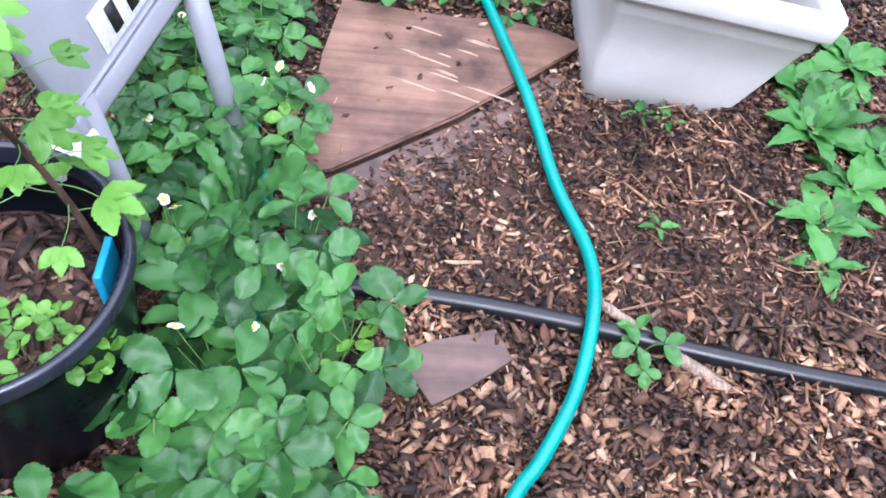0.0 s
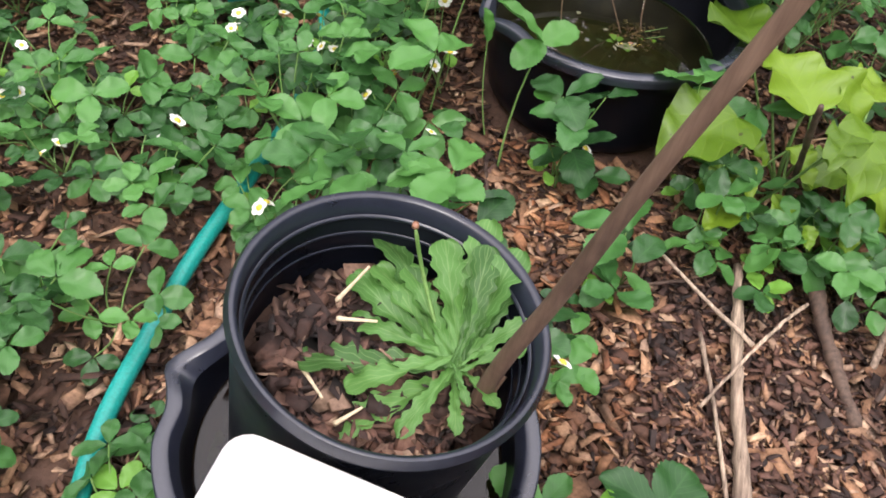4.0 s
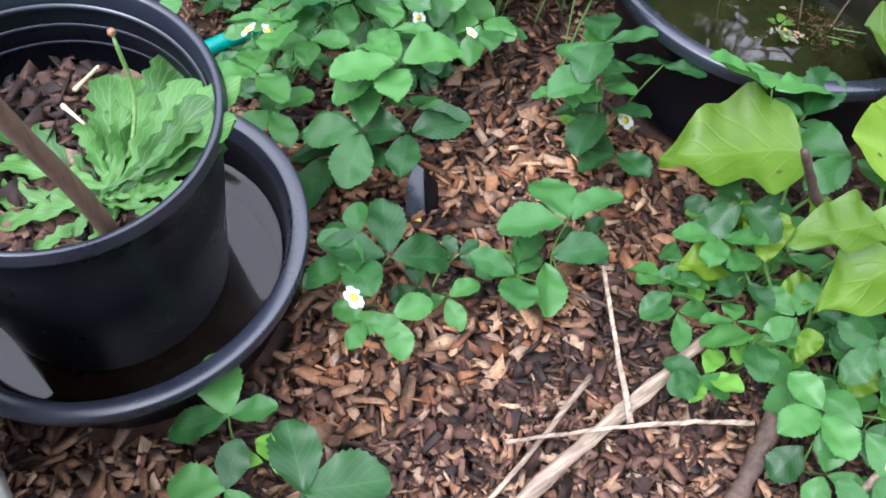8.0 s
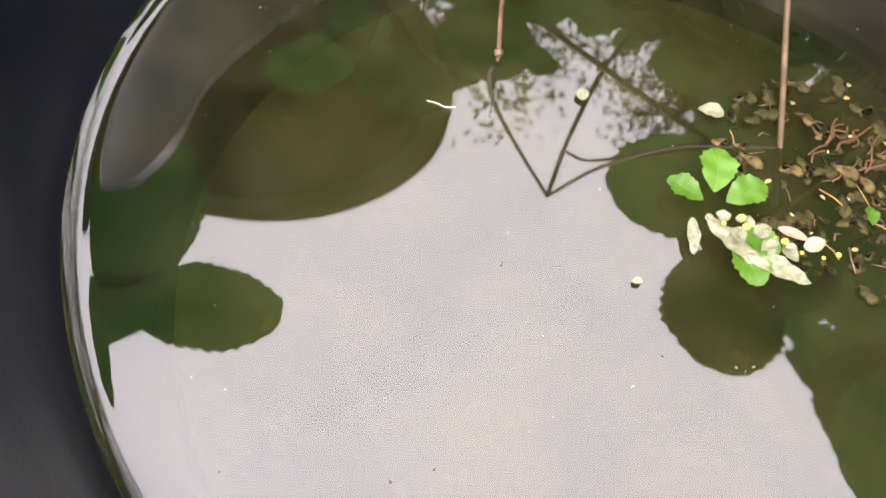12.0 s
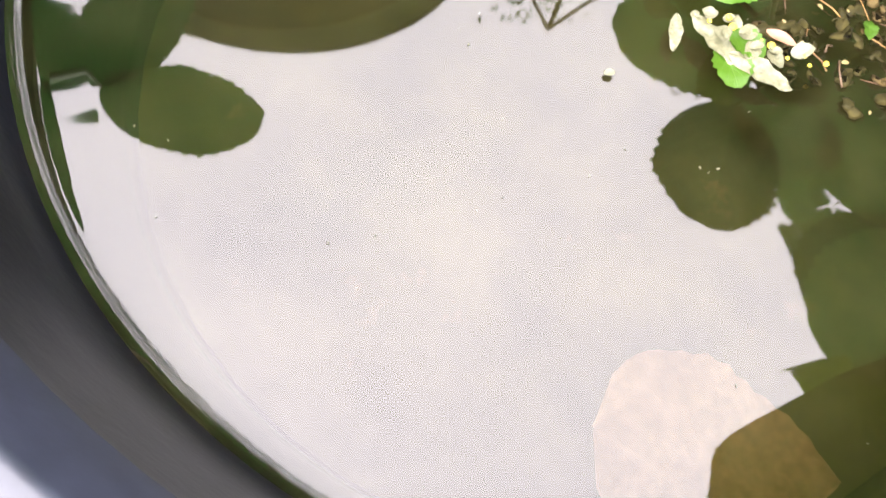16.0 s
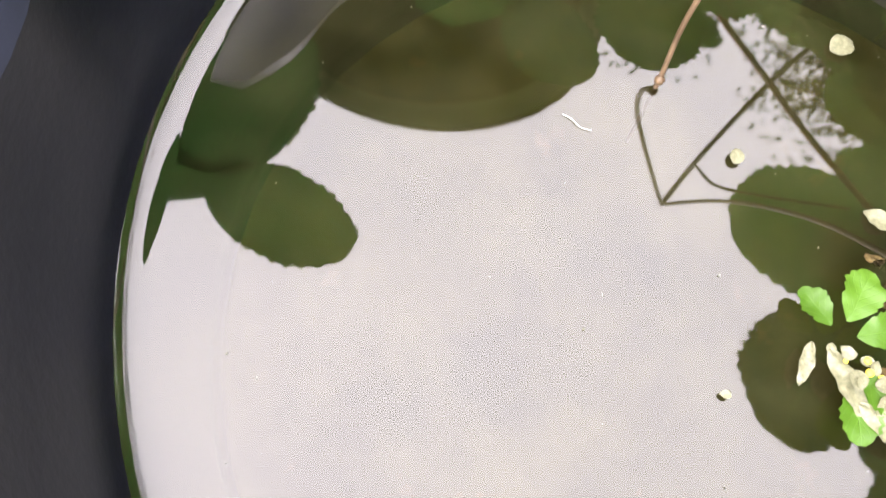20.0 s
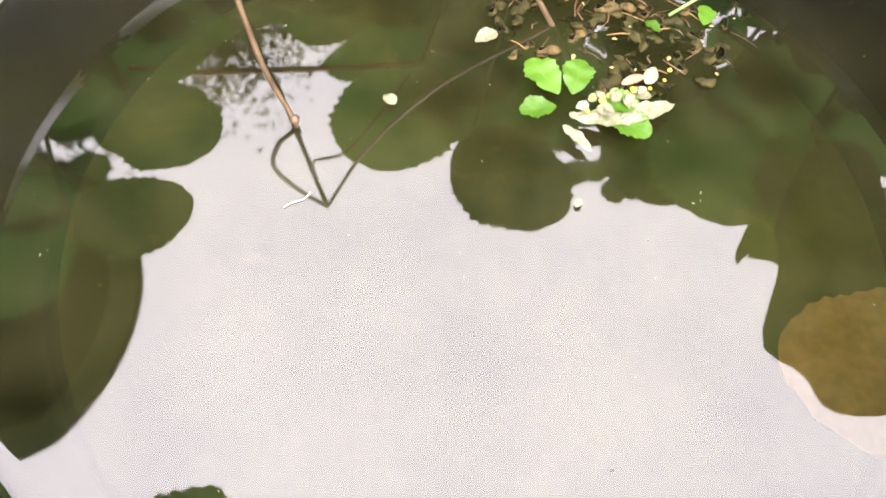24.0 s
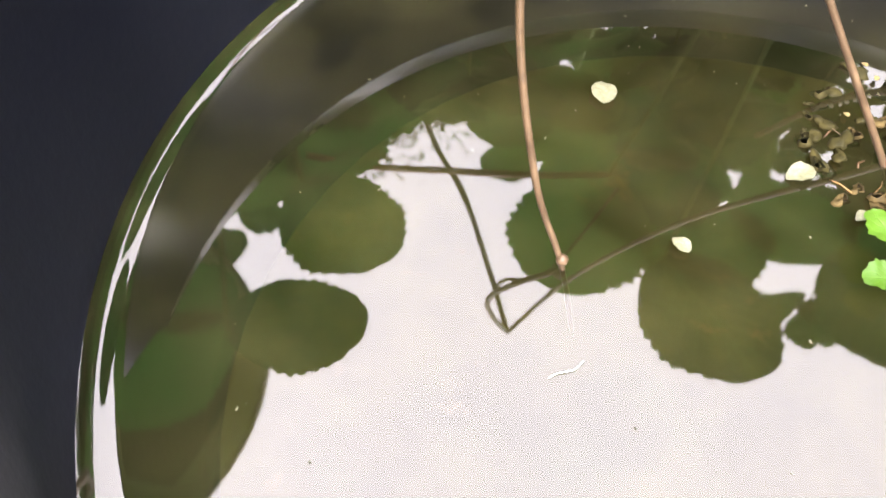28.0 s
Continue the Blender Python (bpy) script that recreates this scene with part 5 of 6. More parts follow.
# the broad carpet
FIELDS = [
    # x0, x1, y0, y1, spacing, height, reach, flower share, leaf size
    (-0.75, 0.14, 1.07, 1.95, 0.093, 0.055, 0.050, 0.50, 0.77),
    (0.22, 0.27, 1.07, 1.60, 0.085, 0.045, 0.040, 0.20, 0.75),
    (-0.26, -0.03, 0.62, 1.07, 0.078, 0.080, 0.055, 0.40, 0.86),
    (-0.17, 0.09, 0.08, 0.46, 0.078, 0.090, 0.060, 0.25, 1.08),
    (-0.30, -0.12, 0.42, 0.62, 0.085, 0.075, 0.055, 0.20, 1.0),
    (0.20, 0.33, 1.63, 1.84, 0.068, 0.100, 0.050, 0.35, 0.85),
    (-0.55, 0.22, 1.95, 2.70, 0.120, 0.090, 0.060, 0.45, 0.8),
    (0.22, 1.35, 2.16, 2.85, 0.130, 0.110, 0.065, 0.20, 0.85),
    (0.86, 1.40, 1.76, 2.16, 0.120, 0.080, 0.055, 0.0, 0.75),
]


OPEN_MULCH = [(0.30, 1.70), (0.38, 1.60), (0.42, 1.55), (0.47, 1.52), (0.49, 1.45), (0.52, 1.36), (0.57, 1.31), (0.60, 1.20), (0.82, 1.20), (0.93, 1.42), (0.87, 1.55),
              (0.80, 1.58), (0.70, 1.585), (0.655, 1.62), (0.59, 1.655), (0.50, 1.64), (0.455, 1.655), (0.40, 1.71), (0.36, 1.74)]


def inside(x, y, outline):
    hit = False
    for (x1, y1), (x2, y2) in zip(outline, outline[1:] + outline[:1]):
        if (y1 > y) != (y2 > y) and x < (x2 - x1) * (y - y1) / (y2 - y1) + x1:
            hit = not hit
    return hit


def too_near(x, y):
    if inside(x, y, OPEN_MULCH):
        return True
    if inside_round(x, y, TUB, 0.215) or inside_round(x, y, SAUCER, 0.185) or on_board(x, y) or inside_round(x, y, SPOT, 0.19) or inside_round(x, y, (-0.095, 0.545), 0.085):
        return True
    if inside_round(x, y, (-0.26, 1.21), 0.11) or inside_round(x, y, (0.02, 1.42), 0.06) or inside_round(x, y, (-0.55, 1.65), 0.1) or inside_round(x, y, (-0.33, 0.98), 0.14) or inside_round(x, y, (-0.08, 1.62), 0.05) or inside_round(x, y, (-0.42, 1.42), 0.07):
        return True
    return abs(x - 0.02) < 0.06 and 0.47 < y < 0.62


for x0, x1, y0, y1, gap, h, reach, fshare, grow in FIELDS:
    y = y0
    row = 0
    while y < y1:
        x = x0 + (gap / 2 if row % 2 else 0)
        while x < x1:
            px, py = x + R.uniform(-0.35, 0.35) * gap, y + R.uniform(-0.35, 0.35) * gap
            if not too_near(px, py) and R.random() > 0.14:
                strawberry(px, py, R, R.randint(6, 9), reach, h * R.uniform(0.75, 1.25), grow * R.uniform(0.8, 1.2), (R.randint(1, 3) if R.random() < fshare else 0))
            x += gap
        y += gap * 0.87
        row += 1
# low plants under the yellow-green leaves
for x, y, n, h, s in ((0.885, 1.665, 4, 0.06, 0.8), (0.845, 1.655, 4, 0.06, 0.8), (0.800, 1.665, 5, 0.07, 0.85), (0.955, 1.600, 5, 0.06, 0.85), (0.835, 1.700, 5, 0.08, 0.85), (0.66, 1.71, 4, 0.08, 0.85)):
    strawberry(x, y, R, n, 0.035, h, s, 0)
# a few sprouts in the open mulch
for x, y in ((0.44, 1.05 + 0.02), (0.33, 1.05), (0.30, 1.02), (0.445, 0.355), (0.30, 1.14), (0.27, 1.22), (0.565, 1.455)):
    if not (PX0 - 0.03 < x < PX1 and PY0 - 0.03 < y < PY1):
        strawberry(x, y, R, 4, 0.03, 0.035, 0.6, 0, None, LABELS[3])

# ---- yellow-green broad-leaved plant beside the tub ----
LIME = [join_blades("lime_leaf", [blade(0.10, 0.10 * w, 26, ovate, 0.30, d, 0.0, 0.08, (0, 0, 0), 0, 0, 0, 13, 0.075, f)], M_LIME)
        for w, d, f in ((0.96, 0.10, 0.0), (0.62, 0.20, 1.7), (0.78, 0.26, 3.9))]


def lime_plant(crown, leaves, label):
    """Broad smooth leaves on pale stalks. leaves: base, tip."""
    p = thing("broad_leaved_plant", label, "plant", crown)
    for k, (base, tip) in enumerate(leaves):
        lay("leaf", LIME[k % 3], p, base, tip, 0.10, 0.25 * math.sin(3.1 * k))
        stalk(p, (0, 0, 0), Vector(base) - p.location, None, 0.0018)
    return p


lime_plant((0.735, 1.720, 0.0), [((0.690, 1.735, 0.145), (0.617, 1.650, 0.130)), ((0.787, 1.665, 0.208), (0.763, 1.601, 0.222)),
                                 ((0.818, 1.703, 0.195), (0.803, 1.606, 0.195))],
           "bright yellow-green plant with big smooth leaves beside the tub")
lime_plant((0.790, 1.815, 0.0), [((0.690, 1.850, 0.170), (0.655, 1.950, 0.165)), ((0.712, 1.955, 0.205), (0.626, 1.914, 0.200)),
                                 ((0.784, 1.831, 0.170), (0.861, 1.800, 0.120)), ((0.767, 1.754, 0.160), (0.712, 1.838, 0.190)),
                                 ((0.772, 1.820, 0.140), (0.765, 1.905, 0.130))],
           "yellow-green plant with broad insect-nibbled leaves leaning over the tub")
lime_plant((0.880, 1.760, 0.0), [((0.834, 1.762, 0.105), (0.790, 1.715, 0.095)), ((0.835, 1.800, 0.110), (0.925, 1.722, 0.060)), ((0.930, 1.750, 0.105), (0.972, 1.655, 0.060)),
                                 ((0.888, 1.846, 0.125), (0.985, 1.930, 0.105)), ((0.845, 1.841, 0.145), (0.880, 1.945, 0.135))],
           "yellow-green plant with drooping leaves over dry sticks")
lime_plant((0.98, 1.90, 0.0), [((0.95, 1.88, 0.11), (1.03, 1.82, 0.08)), ((0.99, 1.93, 0.12), (1.08, 1.95, 0.09)), ((0.97, 1.94, 0.13), (0.93, 2.02, 0.12)), ((1.02, 1.86, 0.08), (1.06, 1.76, 0.05))],
           "yellow-green plant at the back of the bed")
sprouts = [((0.70, 1.70, 0.10), (0.735, 1.672, 0.095)), ((0.715, 1.742, 0.11), (0.75, 1.728, 0.10)), ((0.775, 1.775, 0.10), (0.80, 1.745, 0.095)), ((0.68, 1.69, 0.085), (0.70, 1.655, 0.08))]
lime_plant((0.715, 1.715, 0.0), sprouts, "small yellow-green side shoots under the big leaves")
lime_plant((0.80, 1.70, 0.0), [((0.775, 1.690, 0.085), (0.760, 1.660, 0.085)), ((0.80, 1.665, 0.08), (0.808, 1.638, 0.07)), ((0.84, 1.685, 0.085), (0.855, 1.652, 0.065)),
                               ((0.72, 1.665, 0.075), (0.690, 1.622, 0.075)), ((0.76, 1.735, 0.125), (0.792, 1.690, 0.12)), ((0.70, 1.690, 0.10), (0.672, 1.668, 0.10))],
           "low yellow-green shoots with small smooth leaves")

# ---- sticks ----


def stick(points, r0, r1, material, label, name="stick", wob=0.0, seed=3):
    rng = random.Random(seed)
    pts = spline(points, 6)
    n = len(pts)
    pts = [p + Vector((rng.uniform(-wob, wob), rng.uniform(-wob, wob), rng.uniform(-wob, wob) * 0.5)) for p in pts]
    t = thing(name, label, "stick")
    part("wood", tube_mesh(pts, [(r0 + (r1 - r0) * i / (n - 1)) * rng.uniform(0.82, 1.15) for i in range(n)], 10), material, t)
    return t


stick([(0.744, 1.625, 0.028), (0.752, 1.54, 0.022), (0.757, 1.466, 0.02), (0.768, 1.38, 0.018), (0.779, 1.285, 0.014)], 0.0055, 0.0085, M_STICK, "bleached broken stick lying on the wood chips", wob=0.0008)
stick([(0.722, 1.420, 0.026), (0.757, 1.485, 0.034), (0.790, 1.545, 0.035), (0.822, 1.594, 0.032)], 0.0016, 0.0022, M_STICK, "thin grey twig lying across the stick", wob=0.0006)
stick([(0.651, 1.575, 0.06), (0.705, 1.545, 0.045), (0.766, 1.511, 0.033)], 0.0018, 0.0026, M_STICK, "dry tan stalk leaning on the stick", wob=0.0004)
stick([(0.714, 1.517, 0.02), (0.740, 1.425, 0.016), (0.761, 1.332, 0.012)], 0.0026, 0.002, M_STICK, "thin tan stalk lying on the mulch", wob=0.0004)
stick([(0.829, 1.609, 0.040), (0.845, 1.575, 0.022), (0.866, 1.52, 0.012), (0.885, 1.47, 0.006)], 0.0085, 0.0075, M_TWIG, "weathered dark wood stub sticking out of the mulch", wob=0.0006)
stick([(0.7334, 1.6189, 0.2606), (0.747, 1.651, 0.202), (0.759, 1.683, 0.165), (0.780, 1.72, 0.08), (0.80, 1.75, 0.0)], 0.0032, 0.0045, M_TWIG, "dark cut twig poking up between yellow-green leaves", wob=0.0004)
stick([(0.392, 0.423, 0.020), (0.47, 0.368, 0.014), (0.548, 0.310, 0.008)], 0.0065, 0.010, M_STICK, "weathered branch lying under the black pipe", wob=0.001)
stick([(0.451, 1.600, 0.006), (0.440, 1.640, 0.010), (0.425, 1.685, 0.012)], 0.0032, 0.0024, M_TWIG, "short reddish stick lying in the wood chips")
stick([(0.560, 1.525, 0.012), (0.62, 1.545, 0.02), (0.69, 1.585, 0.02)], 0.0022, 0.0016, M_TWIG, "thin dark twig in the wood chips", wob=0.0006)
stick([(0.33, 1.07, 0.006), (0.37, 1.075, 0.008), (0.41, 1.065, 0.006)], 0.0024, 0.0016, M_STICK, "dry grey twig beside the white planter")
stick([(0.90, 1.50, 0.02), (0.93, 1.56, 0.03), (0.97, 1.60, 0.03)], 0.003, 0.002, M_TWIG, "dark twig below the drooping leaves", wob=0.0006)
for k, (a, b) in enumerate((((0.93, 1.62, 0.10), (0.95, 1.50, 0.0)), ((0.955, 1.63, 0.09), (0.985, 1.52, 0.0)), ((0.90, 1.65, 0.09), (0.905, 1.55, 0.0)))):
    stick([a, tuple((p + q) / 2 + 0.004 for p, q in zip(a, b)), b], 0.003, 0.004, M_STICK, "dead pale stalk standing at the bed edge")

# ---- rosette weed and sapling in the pot ----
ROS = (0.497, 1.247, 0.208)
LOBED = [join_blades("rosette_leaf", [blade(0.105, 0.033 * w, 84, lobed, 0.36, d, 0.30, 0.0, (0, 0, 0), 0, 0, 0, 7, 0.030, d * 9)], M_THISTLE) for w, d in ((1.0, 0.10), (1.15, 0.04), (0.86, 0.16))]
ros = thing("weed_rosette", "pale green weed rosette with jagged lobed leaves growing in the pot", "plant", ROS)
for k, tip in enumerate(((0.435, 1.17, 0.222), (0.394, 1.208, 0.226), (0.513, 1.196, 0.228), (0.534, 1.223, 0.228), (0.402, 1.288, 0.232), (0.412, 1.336, 0.248),
                         (0.484, 1.349, 0.268), (0.514, 1.333, 0.262), (0.52, 1.317, 0.252), (0.536, 1.286, 0.245), (0.54, 1.266, 0.24), (0.478, 1.182, 0.226),
                         (0.417, 1.305, 0.236), (0.458, 1.331, 0.25), (0.414, 1.255, 0.228), (0.439, 1.309, 0.238), (0.493, 1.327, 0.262), (0.515, 1.218, 0.226),
                         (0.518, 1.265, 0.232), (0.432, 1.2, 0.224), (0.508, 1.302, 0.244))):
    lay("leaf", LOBED[k % 3], ros, (0.497 + 0.004 * math.cos(2.4 * k), 1.247 + 0.004 * math.sin(2.4 * k), 0.209 + 0.0008 * k), tip, 0.105, 0.25 * math.sin(1.7 * k))
part("flower_stalk", tube_mesh(spline([(-0.012, 0.012, 0.0), (-0.041, 0.042, 0.04), (-0.053, 0.046, 0.085)], 5), [0.0016] * 10 + [0.001], 6), M_STALK, ros)
part("bud", lathe_mesh([(0.0, -0.003), (0.0028, -0.001), (0.0024, 0.002), (0.0, 0.003)], 10), M_REDSTALK, ros).location = (-0.053, 0.046, 0.087)
sap = thing("sapling", "bare brown sapling stem rising from the black pot", "sapling", (0.517, 1.240, 0.205))
part("trunk", tube_mesh(spline([(0, 0, -0.02), (0.012, -0.008, 0.06), (0.030, -0.022, 0.15), (0.050, -0.036, 0.26), (0.080, -0.050, 0.40)], 8),
     [0.0066 - 0.00009 * k for k in range(33)], 12), M_BARK, sap)

for a, b in (((0.400, 1.262, 0.226), (0.417, 1.281, 0.252)), ((0.405, 1.250, 0.222), (0.434, 1.256, 0.226)), ((0.398, 1.205, 0.220), (0.422, 1.186, 0.222)), ((0.436, 1.172, 0.220), (0.449, 1.190, 0.221))):
    stick([a, tuple((p + q) / 2 for p, q in zip(a, b)), b], 0.0019, 0.0009, M_CREAM, "pale split splinter in the dark bark", "splinter")

# sapling in the pot by the sign
MAPLE = join_blades("lobed_leaf", [blade(0.046, 0.027, 16, oval, 0.2, 0.2, 0.8, 0, (0, 0, 0), y, 0, 0, 5, 0.02, y) for y in (0.0, 0.85, -0.85)], M_PALE)
young = thing("sapling", "young sapling with fresh yellow-green lobed leaves in a black pot", "sapling", (-0.196, 0.350, 0.165))
TR = spline([(0, 0, 0), (-0.008, -0.012, 0.10), (-0.020, -0.03, 0.20), (-0.035, -0.05, 0.30), (-0.045, -0.06, 0.40)], 6)
part("trunk", tube_mesh(TR, [0.0042 - 0.0001 * k for k in range(len(TR))], 10), M_BARK, young)
yr = random.Random(12)
for k in range(28):
    t = TR[min(len(TR) - 1, 5 + int(k * 0.7))]
    a = k * 2.4 + yr.uniform(-0.4, 0.4)
    r = yr.uniform(0.02, 0.07)
    q = t + Vector((r * math.cos(a), r * math.sin(a), yr.uniform(-0.005, 0.02)))
    put("leaf", MAPLE, young, turned(q, a - math.pi / 2, yr.uniform(-0.6, 0.1), 0, yr.uniform(0.5, 0.92)))
    stalk(young, t, q, None, 0.0006)
seedlings = thing("seedling_patch", "small lime-green seedlings sprouting inside the black pot", "seedlings", (-0.20, 0.235, 0.170))
for k in range(26):
    q = Vector((yr.uniform(-0.07, 0.045), yr.uniform(-0.075, 0.05), yr.uniform(0.012, 0.045)))
    put("leaf", PALE[k % 3], seedlings, turned(q, yr.uniform(0, 6.28), yr.uniform(-0.3, 0.3), 0, yr.uniform(0.35, 0.7)))
    stalk(seedlings, (q.x * 0.9, q.y * 0.9, 0.0), q, None, 0.0006)

# ---- junk in the planter ----
trap = thing("snap_trap", "pale wooden snap trap with a red printed mark", "trap")
tx = Vector((0.096, -0.010, -0.050)).normalized()
tz = tx.cross(Vector((0.022, 0.048, -0.010))).normalized()
ty = tz.cross(tx)
trap.matrix_world = Matrix(((tx.x, ty.x, tz.x, 0.541), (tx.y, ty.y, tz.y, 0.929), (tx.z, ty.z, tz.z, 0.309), (0, 0, 0, 1))) @ Matrix.Scale(1.05, 4)
part("base", box_mesh(0.085, 0.040, 0.009, 0.0012), M_CREAM, trap)
part("red_mark", slab_mesh([(-0.010, -0.009), (0.001, -0.003), (-0.010, 0.006), (-0.012, 0.003), (-0.006, -0.003), (-0.012, -0.007)], 0.0046, 0.0052), M_RED, trap, "red printed arrow mark")
part("red_edge", box_mesh(0.003, 0.036, 0.0094, 0.0, (-0.0415, 0, 0)), M_RED, trap)
part("spring", tube_mesh([(0.012 + 0.003 * math.sin(a), -0.016 + a * 0.0013, 0.008 + 0.003 * math.cos(a)) for a in [k * 0.5 for k in range(50)]], 0.0007, 6), M_STEEL, trap)
part("bar", tube_mesh([(0.012, -0.017, 0.006), (0.036, -0.016, 0.009), (0.036, 0.016, 0.009), (0.012, 0.017, 0.006)], 0.0010, 8), M_STEEL, trap)
part("trigger", tube_mesh([(0.014, 0, 0.006), (0.02, 0.004, 0.02), (0.03, 0.012, 0.042)], 0.0008, 6), M_STEEL, trap)
for k in range(10):
    part("punched_hole", lathe_mesh([(0.0, 0.0002), (0.0012, 0.0002), (0.0012, 0.0)], 8), M_INK, trap).location = (-0.036 + (k % 5) * 0.007, 0.012 if k < 5 else -0.013, 0.0046)
part("coil_hole", lathe_mesh([(0.003, 0.0), (0.0048, 0.0008), (0.0062, 0.0)], 16), M_INK, trap).location = (-0.026, 0.001, 0.0046)
elbow = thing("pipe_elbow", "blue-grey plastic pipe elbow lying inside the leaning pot", "fitting")
part("bend", tube_mesh(spline([(0.603, 0.922, 0.268), (0.616, 0.922, 0.276), (0.629, 0.918, 0.280), (0.631, 0.900, 0.280), (0.622, 0.868, 0.279)], 6), 0.0125, 16), M_ELBOW, elbow)
part("collar", tube_mesh([(0.597, 0.922, 0.264), (0.609, 0.922, 0.272)], 0.0165, 16), M_ELBOW, elbow)
part("clamp", tube_mesh(spline([(0.640, 0.936, 0.272), (0.658, 0.932, 0.276), (0.664, 0.905, 0.276), (0.660, 0.875, 0.27)], 5), 0.006, 10), M_BLACK, elbow, "black rubber hose end")
lidscrap = thing("paper_scrap", "small white scrap lying in the leaning pot", "scrap", (0.586, 0.890, 0.272))
part("scrap", slab_mesh([(-0.012, -0.006), (0.010, -0.008), (0.013, 0.004), (-0.008, 0.008)], 0.0, 0.0012), M_WHITE, lidscrap)
for k, (a, b) in enumerate((((0.450, 1.073, 0.200), (0.505, 1.076, 0.195)), ((0.449, 1.037, 0.198), (0.500, 1.040, 0.195)), ((0.447, 1.010, 0.190), (0.441, 0.950, 0.170)), ((0.455, 1.055, 0.190), (0.515, 1.058, 0.185)))):
    st = thing("plastic_stake", "dull grey plastic stake lying in the white planter", "stake")
    part("shaft", tube_mesh([a, b], 0.0042, 6), M_STAKE, st)
    part("head", box_mesh(0.012, 0.014, 0.008, 0.002, a), M_WHITE, st)
stick([(0.436, 0.905, 0.150), (0.442, 0.87, 0.152), (0.447, 0.835, 0.150)], 0.0042, 0.0036, M_CREAM, "peeled pale stick in the white planter")
stick([(0.602, 1.080, 0.190), (0.612, 1.060, 0.182), (0.622, 1.035, 0.176), (0.628, 0.995, 0.165)], 0.003, 0.002, M_TWIG, "brown twig in the white planter")
dry = thing("dead_leaf", "curled dry brown leaf at the planter rim", "leaf", (0.470, 1.065, 0.155))
for k in range(4):
    put("piece", SINGLE[0].copy(), dry, turned((0.01 * k, 0.006 * (k % 2), 0.004 * k), k * 1.3, 0.5, 0.3, 0.7)).data.materials[0] = M_ROT
pen = thing("plant_label", "small folded black plastic plant label standing in the mulch", "label", (0.497, 1.489, 0.0))
pen_x = Vector((0.53, 0.85, 0.0)).normalized()
pen_y = Vector((-0.55, 0.343, 0.76)).normalized()
pen_z = pen_x.cross(pen_y)
PEN_M = Matrix(((pen_x.x, pen_y.x, pen_z.x, 0), (pen_x.y, pen_y.y, pen_z.y, 0), (pen_x.z, pen_y.z, pen_z.z, 0.001), (0, 0, 0, 1)))
# front flap borrows the paler rim material, its lit face put into the colour
part("front_flap", slab_mesh([(-0.014, 0.0), (0.006, 0.0), (0.004, 0.058), (-0.003, 0.064), (-0.012, 0.046)], -0.001, 0.001, 0.0005), M_RIM, pen, "shiny front flap").matrix_local = PEN_M
part("side_flap", slab_mesh([(0.0, 0.0), (0.022, 0.0), (0.018, 0.042), (-0.002, 0.058)], -0.001, 0.001, 0.0005), M_TUB, pen).matrix_local = PEN_M @ Matrix.Translation((0.0065, 0, 0)) @ Matrix.Rotation(radians(52), 4, 'Y')
part("yellow_mark", box_mesh(0.009, 0.007, 0.002, 0.0006, (-0.003, 0.007, 0.002)), M_EYE, pen, "small yellow mark").matrix_local = PEN_M
stakew = thing("plant_stake", "thin white plastic stake standing among the strawberries", "stake", (0.143, 1.871, 0.0))
part("shaft", box_mesh(0.010, 0.003, 0.20, 0.001, (0, 0, 0.09)), M_WHITE, stakew)

# ---- what floats and hangs in the tub ----
runner = thing("strawberry_runner", "brown strawberry runner with roots hanging into the water", "runner")
JOINT = Vector((0.4585, 1.9785, 0.2255))
part("runner_stem", tube_mesh(spline([(0.405, 2.165, 0.262), (0.424, 2.085, 0.232), (0.438, 2.038, 0.210), (0.450, 2.000, 0.212), JOINT], 8), [0.0014] * 18 + [0.0011] * 15, 8), M_ROOT, runner)
part("hanging_root", tube_mesh(spline([JOINT, (0.4505, 1.958, 0.180), (0.4465, 1.937, 0.134), (0.4520, 1.921, 0.100), (0.4594, 1.9126, 0.081), (0.464, 1.907, 0.062)], 8), [0.0010 - 0.000010 * k for k in range(41)], 8), M_ROOT, runner)
part("knob", lathe_mesh([(0.0, -0.0015), (0.0012, -0.0008), (0.0014, 0.0004), (0.0, 0.0015)], 10), M_ROOT, runner).location = (0.4594, 1.9126, 0.0825)
part("hanging_root", tube_mesh(spline([(0.453, 1.992, 0.216), (0.4555, 1.987, 0.200), (0.468, 1.984, 0.192), (0.480, 1.996, 0.190), (0.502, 2.032, 0.196)], 8), [0.0007] * 33, 8), M_ROOT, runner)
part("hanging_root", tube_mesh(spline([JOINT, (0.478, 1.976, 0.180), (0.505, 1.964, 0.128), (0.5356, 1.9457, 0.081), (0.545, 1.941, 0.064)], 8), [0.00085] * 33, 8), M_ROOT, runner)
part("hanging_root", tube_mesh(spline([(0.552, 2.040, 0.170), (0.554, 2.008, 0.120), (0.557, 1.984, 0.092), (0.562, 1.968, 0.078), (0.565, 1.955, 0.064)], 8), [0.0011] * 33, 8), M_RUST, runner)
bead_rng = random.Random(6)
for k in range(9):
    bead = part("air_bead", lathe_mesh([(0.0, -0.0008), (0.0007, -0.0003), (0.0007, 0.0004), (0.0, 0.0009)], 8), M_PETAL, runner)
    bead.location = (0.5562 - 0.0003 * k + bead_rng.uniform(-0.0008, 0.0008), 1.985 + 0.0026 * k, 0.0925 + 0.0034 * k)
blossom = thing("floating_blossom", "wilted white blossom with small green leaves floating on the water", "flower", (0.535, 1.911, WATER_Z + 0.002))
